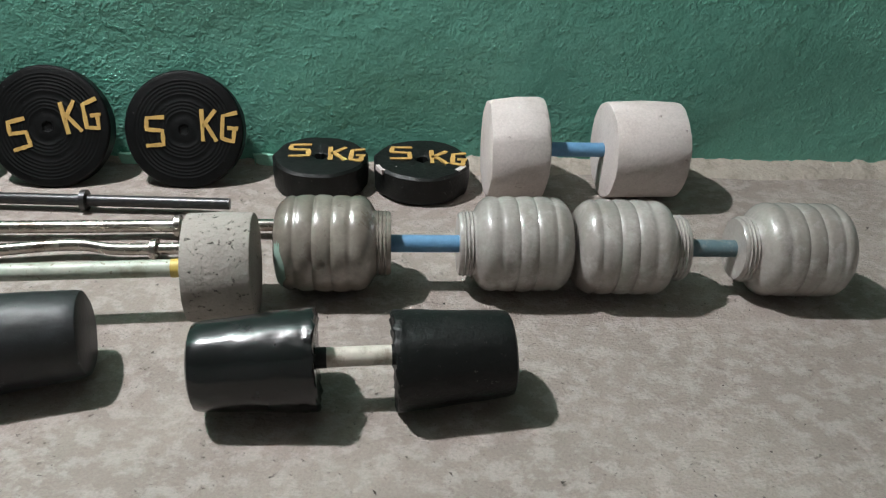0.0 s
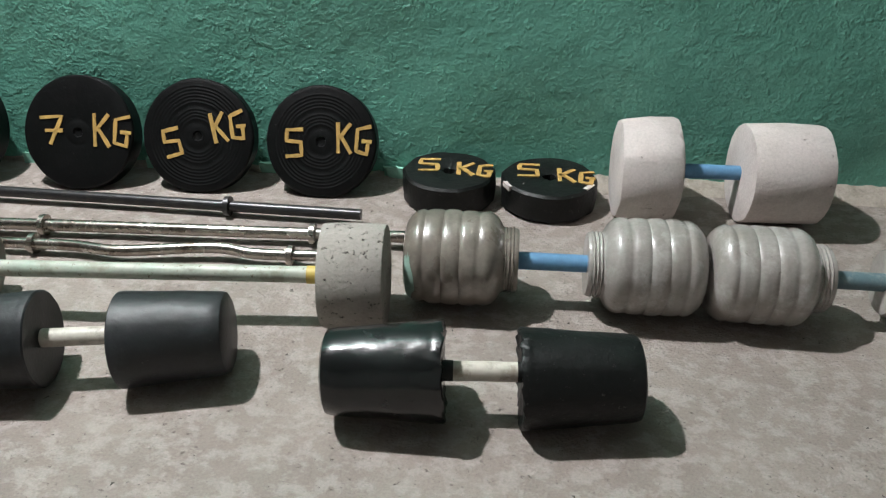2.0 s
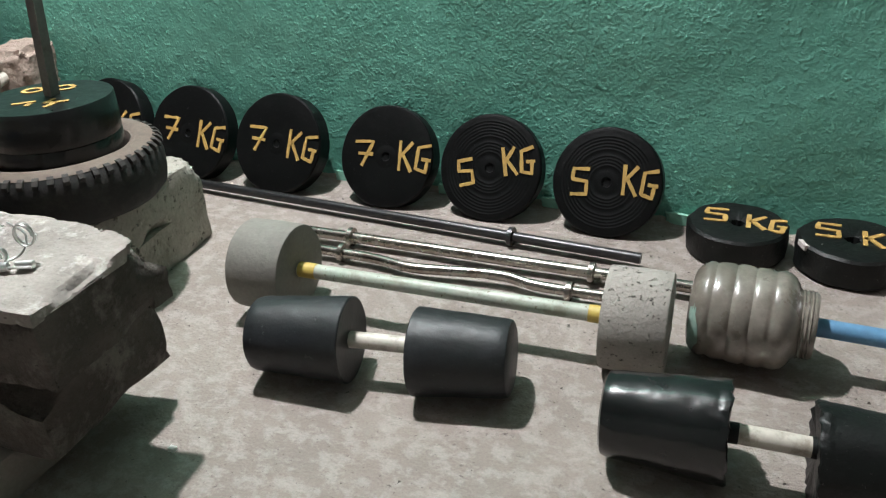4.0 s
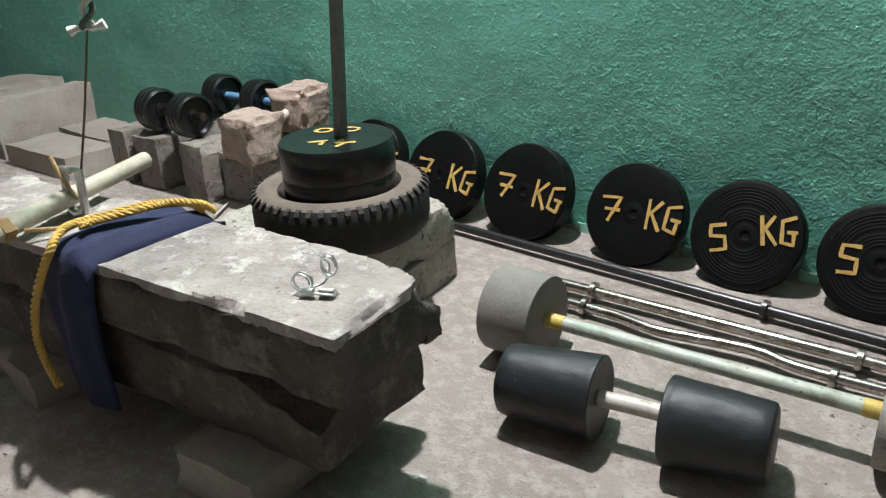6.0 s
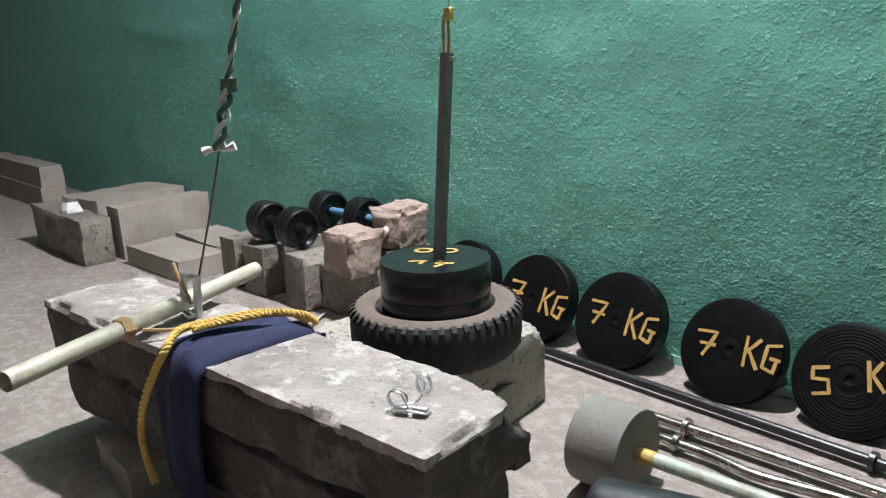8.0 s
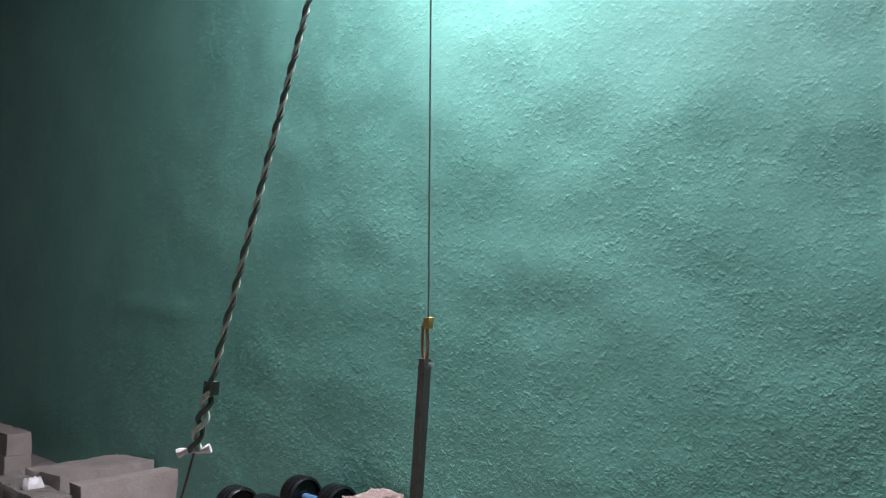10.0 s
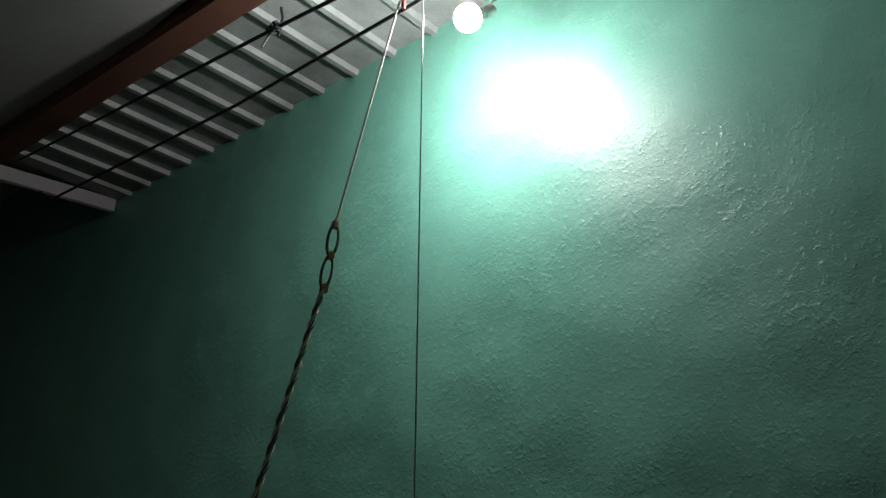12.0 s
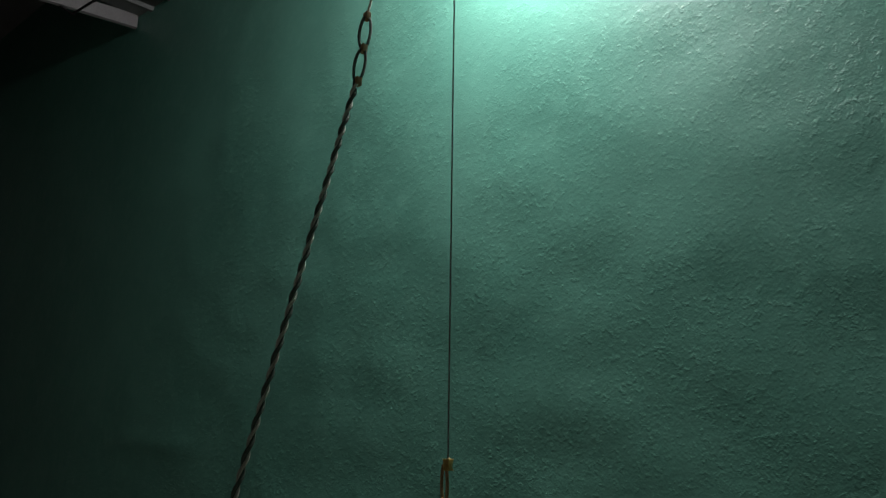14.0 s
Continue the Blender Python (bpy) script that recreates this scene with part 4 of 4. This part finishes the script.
# ---- handle pipe with its clip, cloth and rope on the bench ----
A, B = Vector((-1.13, 0.29, 0.362)), Vector((-1.355, 0.842, 0.368))
pipe = thing("plastic_pipe", pose(*A), "ivory plastic pipe handle resting across the bench", "pipe")
axis = B - A
hollow = tube([(0, 0, 0), axis], 0.0165, 28)
bmesh.ops.inset_region(hollow, faces=[fc for fc in hollow.faces if len(fc.verts) > 4], thickness=0.004, depth=-0.03)
part("tube", hollow, M_PVC, pipe)
mid = axis * 0.4
lash = [mid + axis.normalized() * (0.004 * i / 6 - 0.02) + Vector((math.cos(i * 1.0471) * 0.0185 * 0.95, math.cos(i * 1.0471) * 0.0185 * 0.35, math.sin(i * 1.0471) * 0.0185)) for i in range(31)]
part("lashing", tube(lash, 0.0035, 6), M_TWINE, pipe, "tan twine lashing")
part("twine", tube(curve_points([mid + Vector((0.01, 0.02, -0.01)), mid + Vector((0.03, 0.07, -0.018)), HOOK - A + Vector((0.01, -0.03, -0.05))]), 0.0035, 6), M_TWINE, pipe, "tan twine")
part("twine", tube(curve_points([HOOK - A + Vector((0, -0.01, -0.02)), HOOK - A + Vector((-0.015, -0.02, 0.02)), HOOK - A + Vector((-0.04, -0.02, 0.055))]), 0.004, 6), M_TWINE, pipe, "loose twine end")
h = HOOK - A
shackle = [h + Vector(p) for p in ((-0.024, -0.012, 0.036), (-0.026, -0.014, -0.038), (0.0, -0.016, -0.046), (0.026, -0.012, -0.038), (0.026, -0.008, 0.036), (0.0, -0.006, 0.032))]
part("shackle", tube(shackle, 0.0078, 8, True), M_STEEL, pipe, "bright steel shackle")
part("hook", tube(curve_points([h + Vector((0.0, -0.012, -0.04)), h + Vector((0.012, -0.014, -0.065)), h + Vector((0.002, -0.02, -0.085)), h + Vector((-0.014, -0.018, -0.07)), h + Vector((-0.008, -0.012, -0.05))]), 0.0035, 8), M_STEEL, pipe, "steel hook")

# navy cloth draped over the slab, towards the open floor
cloth = bmesh.new()
path = [(0.80, 0.29), (0.795, 0.335), (0.77, 0.345), (0.70, 0.351), (0.62, 0.353), (0.56, 0.349), (0.533, 0.342), (0.519, 0.318), (0.513, 0.27), (0.514, 0.20), (0.52, 0.13), (0.53, 0.05)]
path = [(p.x if p.x < 0.6 else 0.6 + (p.x - 0.6) * 0.83, p.y) for p in curve_points([(y, z, 0) for y, z in path], 4)]
rows = []
for i, (y, z) in enumerate(path):
    t = i / (len(path) - 1)
    row = []
    for k in range(15):
        s = k / 14
        drop = max(0.0, 0.33 - z) / 0.28 if t > 0.4 else 0.0
        x0 = -1.15 - 0.04 * drop
        x1 = -1.013 - 0.052 * drop
        fold = 0.006 * math.sin(s * 9 + t * 3) + 0.005 * noise.noise((s * 5, t * 9, 1))
        edge = -0.012 * (abs(s - 0.5) * 2) ** 4
        top_side = 1 if z > 0.33 else 0
        row.append((x0 + (x1 - x0) * s, y - (1 - top_side) * (fold + edge) * 0.8, z + top_side * (fold + edge)))
    rows.append(row)
outer = [[cloth.verts.new(p) for p in row] for row in rows]
inner = [[cloth.verts.new((p[0], p[1] + (0.006 if p[2] <= 0.33 else 0), p[2] - (0.008 if p[2] > 0.33 else 0))) for p in row] for row in rows]
n, w = len(rows), 15
for i in range(n - 1):
    for k in range(w - 1):
        cloth.faces.new((outer[i][k], outer[i][k + 1], outer[i + 1][k + 1], outer[i + 1][k]))
        cloth.faces.new((inner[i][k], inner[i + 1][k], inner[i + 1][k + 1], inner[i][k + 1]))
    cloth.faces.new((outer[i][0], outer[i + 1][0], inner[i + 1][0], inner[i][0]))
    cloth.faces.new((outer[i][w - 1], inner[i][w - 1], inner[i + 1][w - 1], outer[i + 1][w - 1]))
bmesh.ops.recalc_face_normals(cloth, faces=cloth.faces)
solid("cloth", cloth, M_NAVY, "folded navy cloth draped over the bench slab", "cloth", angle=80)

rope = thing("rope", pose(0, 0, 0), "thick yellow twisted rope lying over the navy cloth", "rope")
line = curve_points([(-1.035, 0.757, 0.349), (-1.05, 0.738, 0.366), (-1.083, 0.712, 0.368), (-1.103, 0.683, 0.368), (-1.115, 0.621, 0.369), (-1.126, 0.58, 0.368), (-1.112, 0.548, 0.368), (-1.08, 0.514, 0.358), (-1.1, 0.499, 0.318), (-1.15, 0.493, 0.25), (-1.182, 0.493, 0.185), (-1.188, 0.496, 0.135), (-1.163, 0.497, 0.088)], 22)
strands = [[], [], []]
for i, p in enumerate(line):
    d = (line[min(i + 1, len(line) - 1)] - line[max(i - 1, 0)]).normalized()
    u = d.cross(Vector((1, 0.2, 0.1))).normalized()
    v = d.cross(u)
    for k in range(3):
        a = i * 0.5 + k * 2 * math.pi / 3
        strands[k].append(p + (u * math.cos(a) + v * math.sin(a)) * 0.0038)
for k in range(3):
    part("strand", tube(strands[k], 0.0036, 7), M_ROPE, rope)
line2 = [p + Vector((0.014, 0.012, -0.002)) for p in line[:120]]
strands = [[], [], []]
for i, p in enumerate(line2):
    d = (line2[min(i + 1, len(line2) - 1)] - line2[max(i - 1, 0)]).normalized()
    u = d.cross(Vector((1, 0.2, 0.1))).normalized()
    v = d.cross(u)
    for k in range(3):
        a = i * 0.5 + k * 2 * math.pi / 3
        strands[k].append(p + (u * math.cos(a) + v * math.sin(a)) * 0.0036)
for k in range(3):
    part("strand", tube(strands[k], 0.0034, 7), M_ROPE, rope)

# steel spring clips on the bench
clips = thing("spring_clip", pose(-0.664, 0.649, 0.337, 0, 0, 25) @ Matrix.Scale(0.62, 4), "pair of bright steel spring clips on the bench slab", "clip")
coil = [(0.022 * math.cos(a), 0.005 * math.sin(a * 0.2) + a * 0.0012, 0.024 + 0.022 * math.sin(a)) for a in [i * 0.4 for i in range(34)]]
part("coil", tube(coil, 0.0022, 7), M_STEEL, clips)
part("arm", tube(curve_points([(0.02, 0.01, 0.012), (0.045, 0.03, 0.02), (0.05, 0.05, 0.05), (0.02, 0.055, 0.075)]), 0.0022, 7), M_STEEL, clips)
coil = [(0.018 * math.cos(a) + 0.055, a * 0.0012 + 0.03, 0.055 + 0.024 * math.sin(a)) for a in [i * 0.4 for i in range(32)]]
part("coil", tube(coil, 0.0022, 7), M_STEEL, clips)
part("arm", tube(curve_points([(-0.01, 0.0, 0.004), (0.03, -0.008, 0.008), (0.075, -0.006, 0.006)]), 0.003, 7), M_STEEL, clips)
part("grip", lathe([(0.04, 0.004), (0.042, 0.008), (0.075, 0.008), (0.077, 0.004)], 14, centre=(0, 0.004, 0.008)), M_STEEL, clips)
part("grip", lathe([(0.0, 0.004), (0.002, 0.009), (0.03, 0.009), (0.032, 0.004)], 14, centre=(0, -0.004, 0.009)), M_STEEL, clips)

# ---- blocks and things further along the wall ----
far = "blocks further along the wall"
block("concrete_block", 0.64, 0.13, 0.19, (-3.47, 1.13, 0), M_BLOCK_DIRTY, "dark weathered block on the floor", seed=101, cell=0.03, chip=0.006, crumble=0.008, group=far)
block("concrete_block", 0.11, 0.42, 0.222, (-3.2, 1.425, 0), M_BLOCK_BROWN, "smooth cement slab standing on edge", yaw=4, seed=103, cell=0.035, chip=0.003, group=far)
block("concrete_block", 0.32, 0.46, 0.2, (-3.70, 1.47, 0), M_BLOCK_BROWN, "broken-ended cement block near the wall", yaw=8, seed=105, cell=0.035, chip=0.003, crumble=0.01, group=far)
block("concrete_block", 0.44, 0.205, 0.08, (-2.835, 1.312, 0), M_BLOCK_BROWN, "low flat cement block", yaw=2, seed=107, cell=0.035, chip=0.003, group=far)
block("concrete_block", 0.40, 0.2, 0.08, (-2.91, 1.535, 0), M_BLOCK_BROWN, "low flat cement block by the wall", yaw=-2, seed=109, cell=0.035, chip=0.003, group=far)
block("concrete_block", 0.10, 0.38, 0.18, (-2.43, 1.52, 0), M_BLOCK_DIRTY, "upright cement block under the dumbbells", seed=111, cell=0.03, chip=0.003, crumble=0.006, group=far)
block("concrete_block", 0.13, 0.40, 0.175, (-2.265, 1.53, 0), M_BLOCK_DIRTY, "upright cement block under the dumbbells", yaw=3, seed=113, cell=0.03, chip=0.003, crumble=0.008, group=far)
block("concrete_block", 0.12, 0.36, 0.18, (-2.01, 1.52, 0), M_BLOCK_DIRTY, "upright cement block under the dumbbells", yaw=-2, seed=115, cell=0.03, chip=0.003, crumble=0.008, group=far)
block("concrete_block", 0.17, 0.17, 0.15, (-1.87, 1.485, 0), M_BLOCK_DIRTY, "dark rough block under the stone dumbbell", seed=117, cell=0.02, chip=0.008, crumble=0.008, group=far)
block("concrete_block", 0.17, 0.15, 0.18, (-1.85, 1.655, 0), M_BLOCK_DIRTY, "dark rough block by the wall", seed=118, cell=0.02, chip=0.008, crumble=0.008, group=far)
block("concrete_block", 1.1, 0.14, 0.125, (-5.23, 1.44, 0), M_BLOCK_BROWN, "long cement block by the wall", seed=119, cell=0.05, chip=0.003, group=far)
block("concrete_block", 1.1, 0.13, 0.12, (-5.23, 1.445, 0.125), M_BLOCK_BROWN, "long cement block stacked by the wall", seed=121, cell=0.05, chip=0.003, group=far)

stone = thing("dumbbell", pose(-1.80, 1.43, 0.15), "rough dumbbell of two pinkish stone cubes on a white pipe", "dumbbell")
part("weight", rough_block(0.145, 0.14, 0.135, 0.008, 0.011, 131, crumble=0.012), M_PINK, stone, "rough pinkish cube", angle=60)
s2 = part("weight", rough_block(0.15, 0.14, 0.135, 0.008, 0.012, 137, crumble=0.012), M_PINK, stone, "rough pinkish cube", angle=60)
s2.matrix_basis = pose(-0.04, 0.225, 0.032, 0, 0, 8)
part("handle", tube([(-0.005, 0.05, 0.07), (-0.035, 0.19, 0.1)], 0.015, 16), M_WHITE_PIPE, stone, "white pipe")


def plate_dumbbell(x0, x1, y, z, yaw, r, bar, label):
    ob = thing("dumbbell", pose(x0, y, z, 0, 0, yaw), label, "dumbbell", "plate dumbbells on the blocks")
    for c in (0.0, x1 - x0):
        prof = [(c - 0.034, 0.012), (c - 0.030, r * 0.78), (c - 0.034, r * 0.86)]
        for k in range(3):
            a = c - 0.034 + k * 0.0225
            prof += [(a + 0.001, r - 0.008), (a + 0.004, r - 0.001), (a + 0.011, r), (a + 0.018, r - 0.001), (a + 0.0215, r - 0.008)]
        prof += [(c + 0.034, r * 0.86), (c + 0.018, r * 0.78), (c + 0.016, r * 0.3), (c + 0.024, r * 0.26), (c + 0.024, 0.012)]
        part("weight", lathe(prof, 40), M_GLOSS, ob, "ribbed black plates")
    part("handle", tube([(-0.07, 0, 0), (x1 - x0 + 0.07, 0, 0)], 0.0125, 14), bar, ob)


plate_dumbbell(-2.265, -2.08, 1.41, 0.251, 0, 0.07, M_CHROME, "black ribbed plate dumbbell resting on upright blocks")
plate_dumbbell(-2.23, -2.02, 1.645, 0.254, 0, 0.07, M_BLUE, "black ribbed plate dumbbell with a blue handle")

scrap = rough_block(0.085, 0.07, 0.045, 0.007, 0.022, 141, taper=0.35)
solid("crumpled_bag", scrap, M_SCRAP, "small crumpled white plastic scrap on the block", "scrap", pose(-3.42, 1.13, 0.187))
for (x0, y0), (x1, y1) in (((-1.83, 1.27), (-1.89, 1.36)), ((-1.80, 1.30), (-1.70, 1.37))):
    a, b = Vector((x0, y0, 0.004)), Vector((x1, y1, 0.004))
    solid("plastic_strip", tube([a, b], 0.012, 4, flat=0.35), M_SCRAP, "thin white plastic strip on the floor", "scrap", group="plastic strips", smooth=False)

# grit on the floor
rng = random.Random(5)
grit = bmesh.new()
for i in range(1100):
    x, y = rng.uniform(-2.6, 1.6), rng.uniform(0.1, 1.7)
    s = rng.choice((0.001, 0.0012, 0.0015, 0.0018, 0.003))
    base = Vector((x, y, floor_at(x, y)[2] + s * 0.3))
    v = [grit.verts.new(base + Vector((rng.uniform(-1, 1), rng.uniform(-1, 1), rng.uniform(0, 1))) * s * 1.5) for _ in range(4)]
    for idx in ((0, 1, 2), (0, 2, 3), (0, 3, 1), (1, 3, 2)):
        grit.faces.new([v[k] for k in idx])
tagged(solid("grit", grit, M_SLAB_LOW, "scattered grit and crumbs of cement on the floor", "grit", smooth=False), kind="stuff")
solid("pebble", rough_block(0.012, 0.009, 0.007, 0.003, 0.002, 3), M_SCRAP, "small white stone chip on the floor", "pebble", pose(-0.572, 0.752, -0.001))
